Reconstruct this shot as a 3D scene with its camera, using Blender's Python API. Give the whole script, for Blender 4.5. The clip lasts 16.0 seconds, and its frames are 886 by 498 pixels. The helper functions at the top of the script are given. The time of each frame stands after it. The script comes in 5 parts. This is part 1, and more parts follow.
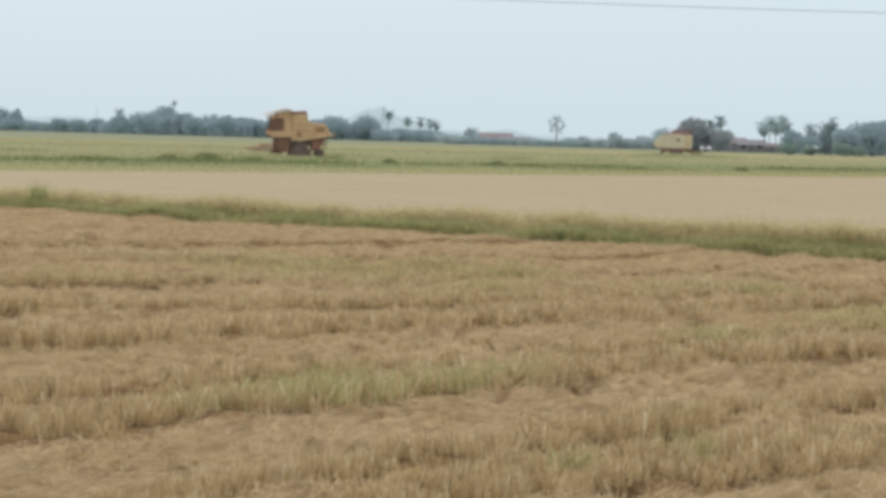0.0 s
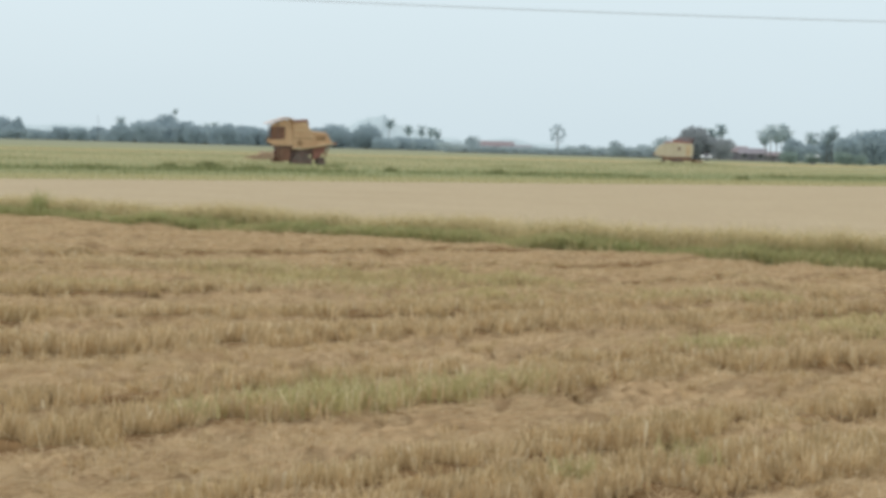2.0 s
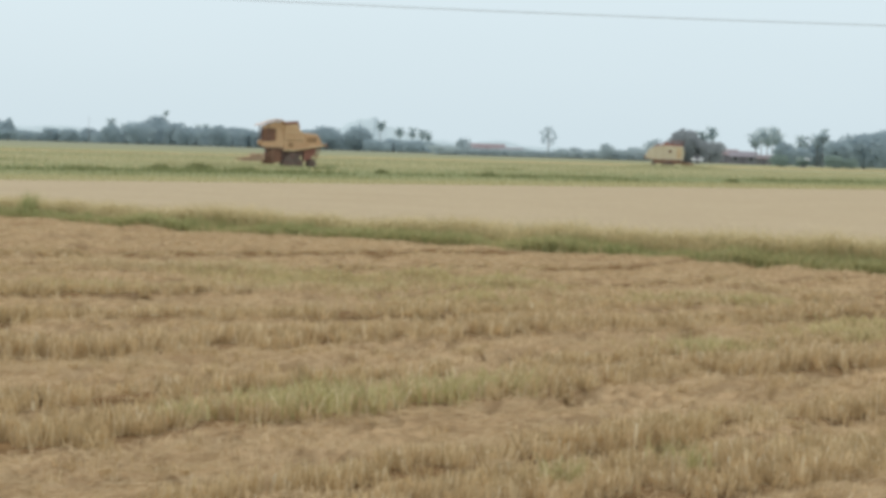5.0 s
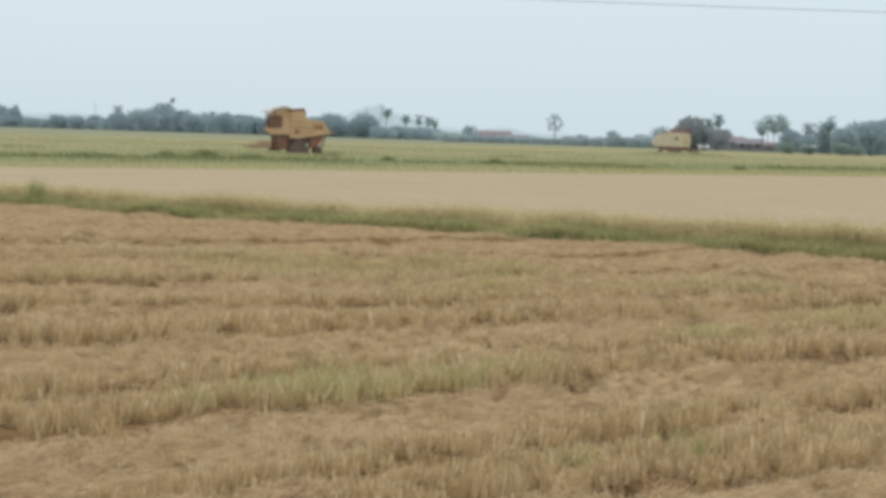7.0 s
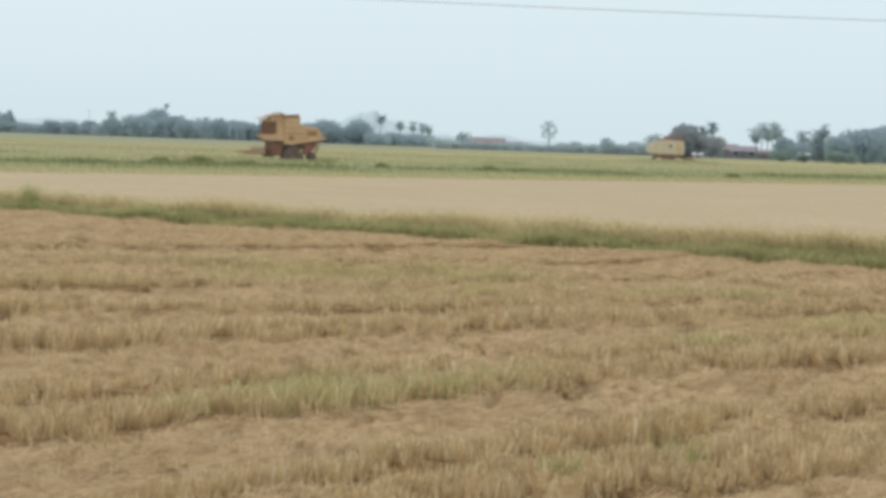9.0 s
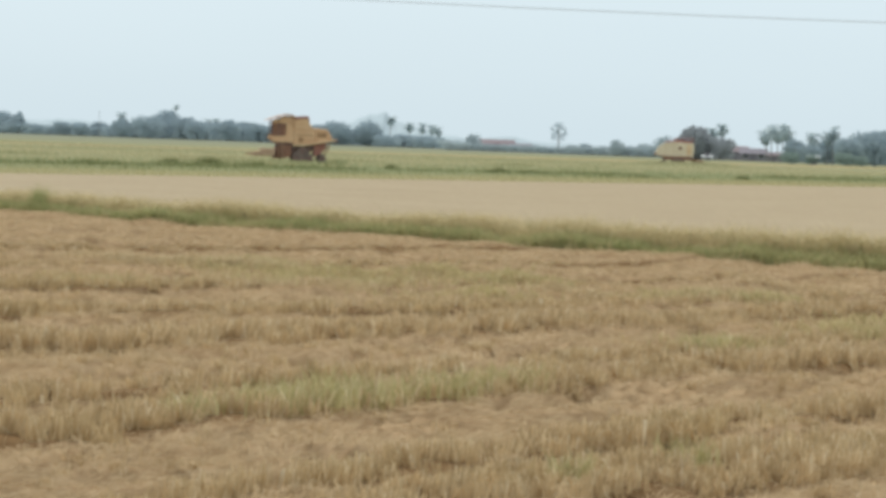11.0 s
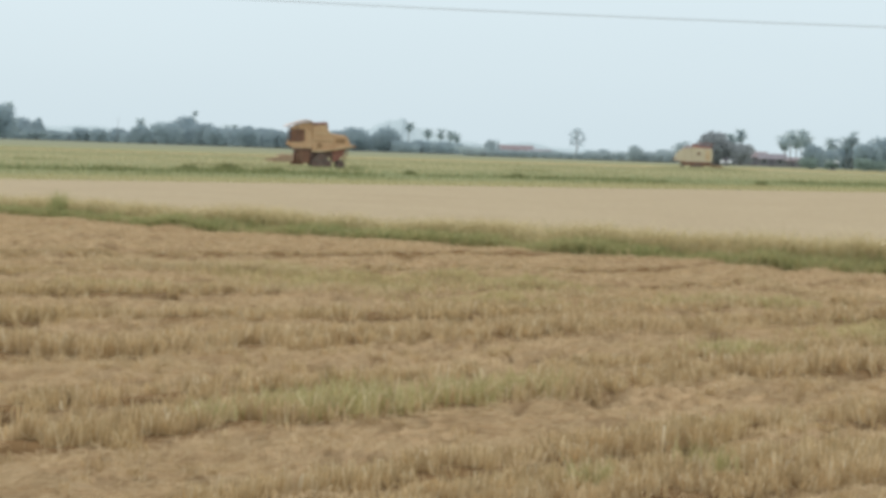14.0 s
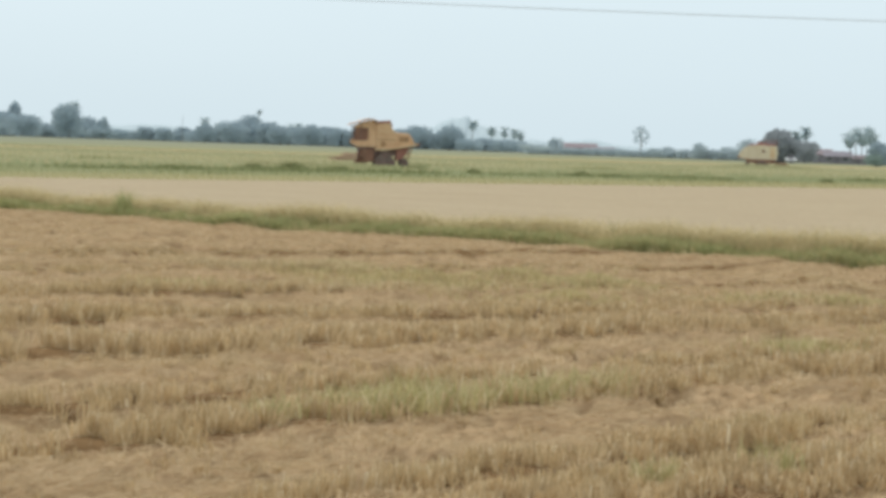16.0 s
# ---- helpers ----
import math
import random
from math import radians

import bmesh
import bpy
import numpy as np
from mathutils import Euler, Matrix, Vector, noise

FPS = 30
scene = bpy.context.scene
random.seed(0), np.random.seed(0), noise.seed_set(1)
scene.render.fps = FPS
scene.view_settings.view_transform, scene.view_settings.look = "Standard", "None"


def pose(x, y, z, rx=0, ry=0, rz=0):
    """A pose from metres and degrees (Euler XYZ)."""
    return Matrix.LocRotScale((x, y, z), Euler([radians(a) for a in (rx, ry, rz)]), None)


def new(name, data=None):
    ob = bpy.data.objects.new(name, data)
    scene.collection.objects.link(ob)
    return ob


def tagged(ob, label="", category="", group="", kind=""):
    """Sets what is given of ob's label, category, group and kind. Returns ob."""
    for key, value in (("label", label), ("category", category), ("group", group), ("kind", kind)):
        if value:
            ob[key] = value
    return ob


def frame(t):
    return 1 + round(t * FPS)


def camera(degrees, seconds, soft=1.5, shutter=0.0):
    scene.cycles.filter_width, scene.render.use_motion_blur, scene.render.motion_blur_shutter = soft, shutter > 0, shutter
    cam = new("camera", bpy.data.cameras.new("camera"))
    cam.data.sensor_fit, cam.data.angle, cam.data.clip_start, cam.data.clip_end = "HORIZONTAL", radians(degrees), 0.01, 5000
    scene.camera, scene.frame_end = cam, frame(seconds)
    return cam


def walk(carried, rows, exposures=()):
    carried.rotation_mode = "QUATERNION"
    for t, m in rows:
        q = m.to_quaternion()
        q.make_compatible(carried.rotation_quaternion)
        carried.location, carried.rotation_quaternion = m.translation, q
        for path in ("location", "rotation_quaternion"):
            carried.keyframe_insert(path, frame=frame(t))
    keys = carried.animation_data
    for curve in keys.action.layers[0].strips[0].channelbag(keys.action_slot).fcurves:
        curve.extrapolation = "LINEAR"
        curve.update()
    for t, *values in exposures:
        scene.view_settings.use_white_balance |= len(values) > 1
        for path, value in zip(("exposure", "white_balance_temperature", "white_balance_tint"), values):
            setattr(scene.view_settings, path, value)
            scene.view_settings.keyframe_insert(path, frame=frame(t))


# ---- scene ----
# ---- camera ----
EYE = (0.0, 0.0, 2.0)          # standing on the road bank beside the paddies
cam = camera(22.18, 16.0, soft=4.1)
ROWS = [
    (0, pose(*EYE, 87.151, -1.598, 0.08)),
    (0.5, pose(*EYE, 87.074, -1.665, 0.179)),
    (1, pose(*EYE, 87.082, -1.576, 0.294)),
    (1.5, pose(*EYE, 87.377, -1.636, 0.08)),
    (2, pose(*EYE, 87.365, -1.636, 0.104)),
    (2.5, pose(*EYE, 87.206, -1.779, 0.036)),
    (3, pose(*EYE, 87.588, -1.764, 0.122)),
    (3.2, pose(*EYE, 87.579, -1.718, -0.023)),
    (5.3, pose(*EYE, 87.345, -1.805, -0.165)),
    (5.5, pose(*EYE, 87.286, -1.754, -0.257)),
    (6, pose(*EYE, 87.385, -1.728, -0.199)),
    (6.5, pose(*EYE, 87.339, -1.815, -0.061)),
    (7, pose(*EYE, 87.097, -1.789, 0.034)),
    (7.5, pose(*EYE, 87.03, -1.806, -0.016)),
    (8, pose(*EYE, 87.121, -1.91, -0.011)),
    (8.5, pose(*EYE, 87.159, -1.988, -0.078)),
    (9, pose(*EYE, 87.27, -1.982, -0.117)),
    (9.2, pose(*EYE, 87.409, -1.976, -0.003)),
    (11.5, pose(*EYE, 87.295, -2.051, 0.159)),
    (12, pose(*EYE, 87.502, -1.946, 0.292)),
    (12.5, pose(*EYE, 87.754, -2.013, 0.115)),
    (13, pose(*EYE, 87.8, -2.073, 0.322)),
    (13.5, pose(*EYE, 87.617, -2.096, 0.496)),
    (14, pose(*EYE, 87.438, -1.985, 0.595)),
    (14.5, pose(*EYE, 87.424, -1.929, 0.573)),
    (15, pose(*EYE, 87.528, -1.933, 0.835)),
    (15.5, pose(*EYE, 87.316, -2.025, 1.515)),
    (16, pose(*EYE, 87.339, -1.849, 2.208)),
]
walk(cam, ROWS, exposures=[(0.0, 0.32), (0.5, 0.39), (1.0, 0.35), (3.0, 0.36), (6.0, 0.35), (7.0, 0.31), (7.5, 0.31), (8.0, 0.37), (8.5, 0.4), (9.0, 0.39), (12.5, 0.37), (13.5, 0.35), (14.5, 0.37), (15.5, 0.34), (16.0, 0.41)])

# ---- world and sun: bright, hazy overcast ----
SUN_EL, SUN_AZ = radians(58), radians(-40)
world = bpy.data.worlds.new("overcast_sky")
scene.world = world
world.use_nodes = True
wn = world.node_tree
wn.nodes.clear()
w_sky = wn.nodes.new("ShaderNodeTexSky")
w_sky.sky_type = 'NISHITA'
w_sky.sun_disc = False
w_sky.sun_elevation, w_sky.sun_rotation = SUN_EL, SUN_AZ
w_sky.air_density, w_sky.dust_density, w_sky.ozone_density = 1.0, 3.0, 1.0
w_co = wn.nodes.new("ShaderNodeTexCoord")
w_map = wn.nodes.new("ShaderNodeMapping")
w_map.inputs["Scale"].default_value = (1.0, 1.0, 5.0)
w_noise = wn.nodes.new("ShaderNodeTexNoise")
w_noise.inputs["Scale"].default_value = 2.2
w_noise.inputs["Detail"].default_value = 3.0
w_cloud = wn.nodes.new("ShaderNodeMix")
w_cloud.data_type = 'RGBA'
w_cloud.inputs["A"].default_value = (6.6, 7.9, 8.55, 1)
w_cloud.inputs["B"].default_value = (7.35, 8.65, 9.3, 1)
w_mix = wn.nodes.new("ShaderNodeMix")
w_mix.data_type = 'RGBA'
w_mix.inputs["Factor"].default_value = 0.9
w_bg = wn.nodes.new("ShaderNodeBackground")
w_bg.inputs["Strength"].default_value = 0.079
w_out = wn.nodes.new("ShaderNodeOutputWorld")
wn.links.new(w_co.outputs["Generated"], w_map.inputs["Vector"])
wn.links.new(w_map.outputs[0], w_noise.inputs["Vector"])
w_sep = wn.nodes.new("ShaderNodeSeparateXYZ")
w_rise = wn.nodes.new("ShaderNodeMapRange")
w_rise.inputs["From Min"].default_value, w_rise.inputs["From Max"].default_value = -0.01, 0.07
w_rise.inputs["To Max"].default_value = 0.6
w_sum = wn.nodes.new("ShaderNodeMath")
w_sum.operation = 'MULTIPLY_ADD'
w_sum.inputs[1].default_value = 0.7
wn.links.new(w_co.outputs["Generated"], w_sep.inputs[0])
wn.links.new(w_sep.outputs["Z"], w_rise.inputs["Value"])
wn.links.new(w_noise.outputs["Fac"], w_sum.inputs[0])
wn.links.new(w_rise.outputs[0], w_sum.inputs[2])
wn.links.new(w_sum.outputs[0], w_cloud.inputs["Factor"])
wn.links.new(w_sky.outputs[0], w_mix.inputs["A"])
# the cloud deck turns from bluish haze near the horizon to neutral white overhead
w_high = wn.nodes.new("ShaderNodeMapRange")
w_high.inputs["From Min"].default_value, w_high.inputs["From Max"].default_value = 0.12, 0.45
w_deck = wn.nodes.new("ShaderNodeMix")
w_deck.data_type = 'RGBA'
w_deck.inputs["B"].default_value = (8.15, 8.25, 8.0, 1)
wn.links.new(w_sep.outputs["Z"], w_high.inputs["Value"])
wn.links.new(w_high.outputs[0], w_deck.inputs["Factor"])
wn.links.new(w_cloud.outputs["Result"], w_deck.inputs["A"])
wn.links.new(w_deck.outputs["Result"], w_mix.inputs["B"])
wn.links.new(w_mix.outputs["Result"], w_bg.inputs["Color"])
wn.links.new(w_bg.outputs[0], w_out.inputs["Surface"])

sun_data = bpy.data.lights.new("sun", 'SUN')
sun_data.energy, sun_data.angle, sun_data.color = 1.45, radians(20), (1.0, 0.97, 0.92)
sun = new("sun", sun_data)
sun.rotation_euler = (radians(90) - SUN_EL, 0, radians(180) - SUN_AZ)
sun.location = (0, 0, 60)

# ---- directions of the paddies ----
ROW = np.array((0.695, 0.719))        # along the straw rows
ROW_N = np.array((-0.719, 0.695))     # across them
BUND_N = np.array((0.568, 0.823))     # across the grassy bund
EDGE_N = np.array((-0.766, 0.642))    # across the far field edges
BUND_Q = 38.35                        # where the bund starts
RIPE_P = 66.8                         # far edge of the ripe rice
GREEN_P = 100.0                       # far bund with bushes
F = 4000.0
ROLL = radians(1.6)


def spot(x, y, d):
    """Ground place and height, d metres off, in the bearing x and height y of the first view's chart."""
    dx, dy = x - 784.0, y - 441.0
    lx = dx * math.cos(ROLL) + dy * math.sin(ROLL)
    ly = -dx * math.sin(ROLL) + dy * math.cos(ROLL)
    return lx / F * d, d, EYE[2] - (ly + 199.0) / F * d


# ---- small numeric tools ----
def value_noise(x, y, seed=0):
    xi, yi = np.floor(x).astype(np.int64), np.floor(y).astype(np.int64)
    xf, yf = x - xi, y - yi
    u, v = xf * xf * (3 - 2 * xf), yf * yf * (3 - 2 * yf)

    def h(a, b):
        n = (a * 374761393 + b * 668265263 + seed * 974634777) & 0x7FFFFFFF
        n = ((n ^ (n >> 13)) * 1274126177) & 0x7FFFFFFF
        return ((n ^ (n >> 16)) & 0xFFFF) / 65535.0
    return (h(xi, yi) * (1 - u) + h(xi + 1, yi) * u) * (1 - v) + (h(xi, yi + 1) * (1 - u) + h(xi + 1, yi + 1) * u) * v


def fbm(x, y, octaves=3, seed=0):
    s, a, t = 0.0, 1.0, 0.0
    for i in range(octaves):
        s = s + a * value_noise(x * 2 ** i, y * 2 ** i, seed + i)
        t += a
        a *= 0.5
    return s / t


# lines of standing stubble: along the rows, the near foot of each line, its depth along them, and how tall it stands
STRIPS = (
    ((8.0, 12.5), (8.3, 7.9), (0.4, 0.9, 1.05, 1.05, 1.0), 0.85),
    ((6.5, 9.0, 10.3, 11.0, 12.7, 14.7), (9.2, 9.35, 9.6, 9.45, 9.6, 9.7), (0.3, 0.4, 0.55, 0.55, 0.5), 0.9),
    ((8.4, 9.5, 12.2, 16.5, 18.9, 24.0), (11.45, 11.75, 12.02, 12.25, 12.05, 12.0), (0.8, 0.85, 0.8, 0.65, 0.6), 0.93),
    ((9.5, 12.0, 17.0, 20.0), (13.5, 13.55, 13.5, 13.6), (0.6, 0.45, 0.2, 0.7, 0.7), 0.75),
    ((11.7, 12.6, 18.0, 19.3, 20.4, 21.7), (16.65, 16.2, 16.2, 15.85, 15.82, 16.0), (1.1, 1.1, 0.8, 1.0, 0.9), 1.0),
    ((14.0, 15.2, 16.3, 17.1, 19.4, 21.0, 26.0), (19.65, 19.75, 19.1, 18.95, 18.5, 18.1, 17.8), (0.7, 1.0, 1.1, 0.9, 0.5), 0.85),
    ((17.0, 20.0, 24.0, 30.0), (23.1, 22.4, 21.6, 21.2), (0.7, 1.1, 0.8, 0.6), 0.75),
    ((19.0, 24.0, 30.0), (26.9, 25.9, 24.8), (0.9, 1.1, 0.8), 0.65),
    ((22.0, 32.0), (30.8, 28.6), (1.2, 1.2), 0.6),
)


def stubble_lines(x, y):
    """How thickly the stubble stands, 0 to 1, and its relative height."""
    s = ROW_N[0] * x + ROW_N[1] * y
    u = ROW[0] * x + ROW[1] * y
    s = s + 0.16 * (fbm(u * 0.6, s * 0.5, 2, 5) - 0.5)
    ragged = 0.2 * (fbm(x * 1.7, y * 1.7, 3, 9) - 0.5)
    stand, tall = np.zeros_like(s), np.full_like(s, 0.4)
    for us, fs, deep, height in STRIPS:
        d = s - np.interp(u, us, fs)
        depth = np.interp(u, np.linspace(us[0], us[-1], len(deep)), deep)
        here = np.clip((np.minimum(d, (depth - d) * 0.7) + ragged) * 7.0 + 0.5, 0, 1) * np.clip(depth * 4, 0, 1)
        tall = np.where(here > stand, 0.4 + (height * 0.87 - 0.4) * here, tall)
        stand = np.maximum(stand, here)
    return stand, tall


def row_mask(x, y):
    """1 in the middle of a straw swath, 0 in the standing stubble."""
    return 1.0 - stubble_lines(x, y)[0]


def hollows(x, y):
    """Creases where the straw mat has parted, drawn out along the swaths."""
    s = ROW_N[0] * x + ROW_N[1] * y
    u = ROW[0] * x + ROW[1] * y
    gap = np.clip(1 - np.abs(2 * fbm(u * 0.8 + 7, s * 1.9, 3, 37) - 1) * 8, 0, 1)
    pocket = np.clip((fbm(u * 2.4 + 11, s * 6.0, 2, 47) - 0.62) * 8, 0, 0.8)
    fade = np.clip((37.0 - BUND_N[0] * x - BUND_N[1] * y) / 8.0, 0.25, 1)
    return fade * np.maximum(gap * np.clip((fbm(u * 0.5, s * 0.8, 2, 43) - 0.42) * 6, 0, 1), pocket)


def bare_spots(x, y):
    """Trampled, half bare spots in the belt before the bund."""
    q = BUND_N[0] * x + BUND_N[1] * y
    belt = np.clip((q - 24.0) / 6.0, 0, 1) * np.clip((BUND_Q - 0.6 - q) * 1.5, 0, 1)
    return belt * np.clip((fbm(x * 1.2 + 3, y * 0.8, 3, 57) - 0.57) * 8, 0, 1)


def bund_shift(x):
    """The foot of the bund winds a little along its length."""
    return np.interp(x, (-10.5, -9.0, -7.2, -5.8, -4.5, -3.3, -2.0, -0.8, 0.35, 1.5, 2.5, 4.6, 5.5, 7.4, 8.0),
                     (0.4, 0.35, -0.4, -0.6, -0.35, -0.1, 0.0, 0.15, -0.05, -0.2, -0.35, -0.55, -0.75, -0.7, -0.5))


def ground_z(x, y):
    q = BUND_N[0] * x + BUND_N[1] * y
    inside = np.clip((BUND_Q - q) * 2, 0, 1) * np.clip((y - 5) * 0.5, 0, 1)
    m = row_mask(x, y)
    clod = fbm(x * 3.2, y * 3.2, 3, 21)
    s = ROW_N[0] * x + ROW_N[1] * y
    u = ROW[0] * x + ROW[1] * y
    mat = fbm(u * 0.9, s * 1.9, 3, 33)
    calm = np.clip((BUND_Q - q) / 5.0, 0.35, 1)
    z = inside * calm * (m * (0.26 * (mat - 0.48) - 0.035) + 0.08 * (clod - 0.5))
    z = z - inside * calm * m * 0.2 * hollows(x, y)
    lump = np.clip((BUND_Q - q) * 0.8, 0, 1) * np.clip((q - 22.0) / 6.0, 0, 1)
    z = z + 0.2 * lump * (fbm(x * 1.1, y * 0.6, 3, 29) - 0.45) - 0.08 * bare_spots(x, y)
    berm = np.exp(-((q - BUND_Q - 0.75 - bund_shift(x)) / 0.5) ** 2)
    return z + 0.16 * berm * (0.8 + 0.4 * fbm(x * 0.7, y * 0.7, 2, 3))


def from_arrays(name, verts, faces, material, smooth=False):
    me = bpy.data.meshes.new(name)
    verts = np.asarray(verts, dtype=np.float32)
    faces = np.asarray(faces, dtype=np.int32)
    n, k = faces.shape
    me.vertices.add(len(verts))
    me.vertices.foreach_set("co", verts.ravel())
    me.loops.add(n * k)
    me.loops.foreach_set("vertex_index", faces.ravel())
    me.polygons.add(n)
    me.polygons.foreach_set("loop_start", np.arange(0, n * k, k, dtype=np.int32))
    me.polygons.foreach_set("loop_total", np.full(n, k, dtype=np.int32))
    me.polygons.foreach_set("use_smooth", np.full(n, smooth))
    me.materials.append(material)
    me.update(calc_edges=True)
    return new(name, me)


def blades(base, height, width, lean, azim, bend=0.0):
    """Tapered blades: a quad and a tip, as three triangles each. All arguments are arrays of one length."""
    n = len(base)
    ax, ay = np.cos(azim), np.sin(azim)
    face = np.random.rand(n) * 2 * math.pi
    wx, wy = np.cos(face) * width * 0.5, np.sin(face) * width * 0.5
    mid, tip = base.copy(), base.copy()
    mid[:, 0] += ax * height * 0.45 * np.sin(lean)
    mid[:, 1] += ay * height * 0.45 * np.sin(lean)
    mid[:, 2] += height * 0.55 * np.cos(lean)
    l2 = np.minimum(lean + bend, 2.0)
    tip[:, :] = mid
    tip[:, 0] += ax * height * 0.5 * np.sin(l2)
    tip[:, 1] += ay * height * 0.5 * np.sin(l2)
    tip[:, 2] += height * 0.5 * np.cos(l2)
    off = np.stack([wx, wy, np.zeros(n)], 1)
    v = np.stack([base - off, base + off, mid + off * 0.8, mid - off * 0.8, tip], 1).reshape(-1, 3)
    i = np.arange(n)[:, None] * 5
    f = np.concatenate([i + [0, 1, 2], i + [0, 2, 3], i + [3, 2, 4]], 1).reshape(-1, 3)
    return v, f


def stalks(base, height, width, lean, azim):
    """Cut stalks: blunt narrow quads."""
    n = len(base)
    face = np.random.rand(n) * 2 * math.pi
    off = np.stack([np.cos(face), np.sin(face), np.zeros(n)], 1) * width[:, None] * 0.5
    tip = base + np.stack([np.cos(azim) * np.sin(lean), np.sin(azim) * np.sin(lean), np.cos(lean)], 1) * height[:, None]
    v = np.stack([base - off, base + off, tip + off * 0.75, tip - off * 0.75], 1).reshape(-1, 3)
    return v, np.arange(n)[:, None] * 4 + np.array([[0, 1, 2, 3]])


def straws(base, length, width, azim, pitch):
    """Fallen straws: thin quads lying at a small pitch."""
    n = len(base)
    d = np.stack([np.cos(azim) * np.cos(pitch), np.sin(azim) * np.cos(pitch), np.sin(pitch)], 1) * length[:, None] * 0.5
    tilt = (np.random.rand(n) - 0.5) * 1.6
    o = np.stack([-np.sin(azim) * np.cos(tilt), np.cos(azim) * np.cos(tilt), np.sin(tilt)], 1) * width[:, None] * 0.5
    v = np.stack([base - d - o, base - d + o, base + d + o, base + d - o], 1).reshape(-1, 3)
    return v, np.arange(n)[:, None] * 4 + np.array([[0, 1, 2, 3]])


def wedge(n, y0, y1, slope=0.235, margin=1.5, power=1.0, shift=-0.02):
    """Random ground places in the strip that lies in sight."""
    out = []
    total = 0
    while total < n:
        y = y0 + (y1 - y0) * np.random.rand(n * 2) ** power
        half = slope * y + margin
        x = (np.random.rand(n * 2) * 2 - 1) * (slope * y1 + margin)
        ok = np.abs(x - shift * y) < half
        out.append(np.stack([x[ok], y[ok]], 1))
        total += ok.sum()
    return np.concatenate(out)[:n]


# ---- materials ----
def material(name, rough=0.9, spec=0.2, metal=0.0):
    m = bpy.data.materials.new(name)
    m.use_nodes = True
    b = m.node_tree.nodes["Principled BSDF"]
    b.inputs["Roughness"].default_value = rough
    b.inputs["Specular IOR Level"].default_value = spec
    b.inputs["Metallic"].default_value = metal
    return m, m.node_tree.nodes, m.node_tree.links, b


def ramp(nodes, stops):
    r = nodes.new("ShaderNodeValToRGB")
    while len(r.color_ramp.elements) < len(stops):
        r.color_ramp.elements.new(0.5)
    for e, (p, c) in zip(r.color_ramp.elements, stops):
        e.position, e.color = p, (*c, 1)
    return r


def blade_material(name, stops, patch=0.0, patch_scale=0.4, patch_colour=(0.19, 0.2, 0.083), thin=0.35, along=None, mottle=0.0):
    """Colour by blade, with broad patches of a second colour; thin: the share of light that passes through."""
    m, nodes, links, b = material(name, 0.9, 0.04)
    geo = nodes.new("ShaderNodeNewGeometry")
    r = ramp(nodes, stops)
    links.new(geo.outputs["Random Per Island"], r.inputs[0])
    co = nodes.new("ShaderNodeTexCoord")
    no = nodes.new("ShaderNodeTexNoise")
    no.inputs["Scale"].default_value = patch_scale
    no.inputs["Detail"].default_value = 4.0
    if along:
        mp = nodes.new("ShaderNodeMapping")
        mp.vector_type = 'TEXTURE'
        mp.inputs["Rotation"].default_value = (0, 0, radians(50))
        mp.inputs["Scale"].default_value = along
        links.new(co.outputs["Object"], mp.inputs["Vector"])
        links.new(mp.outputs[0], no.inputs["Vector"])
    else:
        links.new(co.outputs["Object"], no.inputs["Vector"])
    fac = nodes.new("ShaderNodeMapRange")
    fac.inputs["From Min"].default_value, fac.inputs["From Max"].default_value = 0.45, 0.68
    fac.inputs["To Max"].default_value = patch
    links.new(no.outputs["Fac"], fac.inputs["Value"])
    mx = nodes.new("ShaderNodeMix")
    mx.data_type = 'RGBA'
    mx.inputs["B"].default_value = (*patch_colour, 1)
    links.new(fac.outputs[0], mx.inputs["Factor"])
    links.new(r.outputs[0], mx.inputs["A"])
    colour = mx.outputs["Result"]
    if mottle:
        # weathering that differs from one clump to the next
        n2 = nodes.new("ShaderNodeTexNoise")
        n2.inputs["Scale"].default_value, n2.inputs["Detail"].default_value = 5.0, 2.0
        flat = nodes.new("ShaderNodeMapping")
        flat.inputs["Scale"].default_value = (1, 1, 0.15)
        links.new(co.outputs["Object"], flat.inputs["Vector"])
        links.new(flat.outputs[0], n2.inputs["Vector"])
        tone = ramp(nodes, [(0.3, (1 - mottle, 1 - mottle * 1.08, 1 - mottle * 1.2)), (0.5, (1, 1, 1)), (0.7, (1 + mottle * 0.6, 1 + mottle * 0.62, 1 + mottle * 0.66))])
        links.new(n2.outputs["Fac"], tone.inputs[0])
        m2 = nodes.new("ShaderNodeMix")
        m2.data_type, m2.blend_type = 'RGBA', 'MULTIPLY'
        m2.inputs["Factor"].default_value = 1.0
        links.new(colour, m2.inputs["A"])
        links.new(tone.outputs[0], m2.inputs["B"])
        colour = m2.outputs["Result"]
    links.new(colour, b.inputs["Base Color"])
    if thin:
        tr = nodes.new("ShaderNodeBsdfTranslucent")
        links.new(colour, tr.inputs["Color"])
        ms = nodes.new("ShaderNodeMixShader")
        ms.inputs[0].default_value = thin
        links.new(b.outputs[0], ms.inputs[1])
        links.new(tr.outputs[0], ms.inputs[2])
        links.new(ms.outputs[0], nodes["Material Output"].inputs["Surface"])
    return m


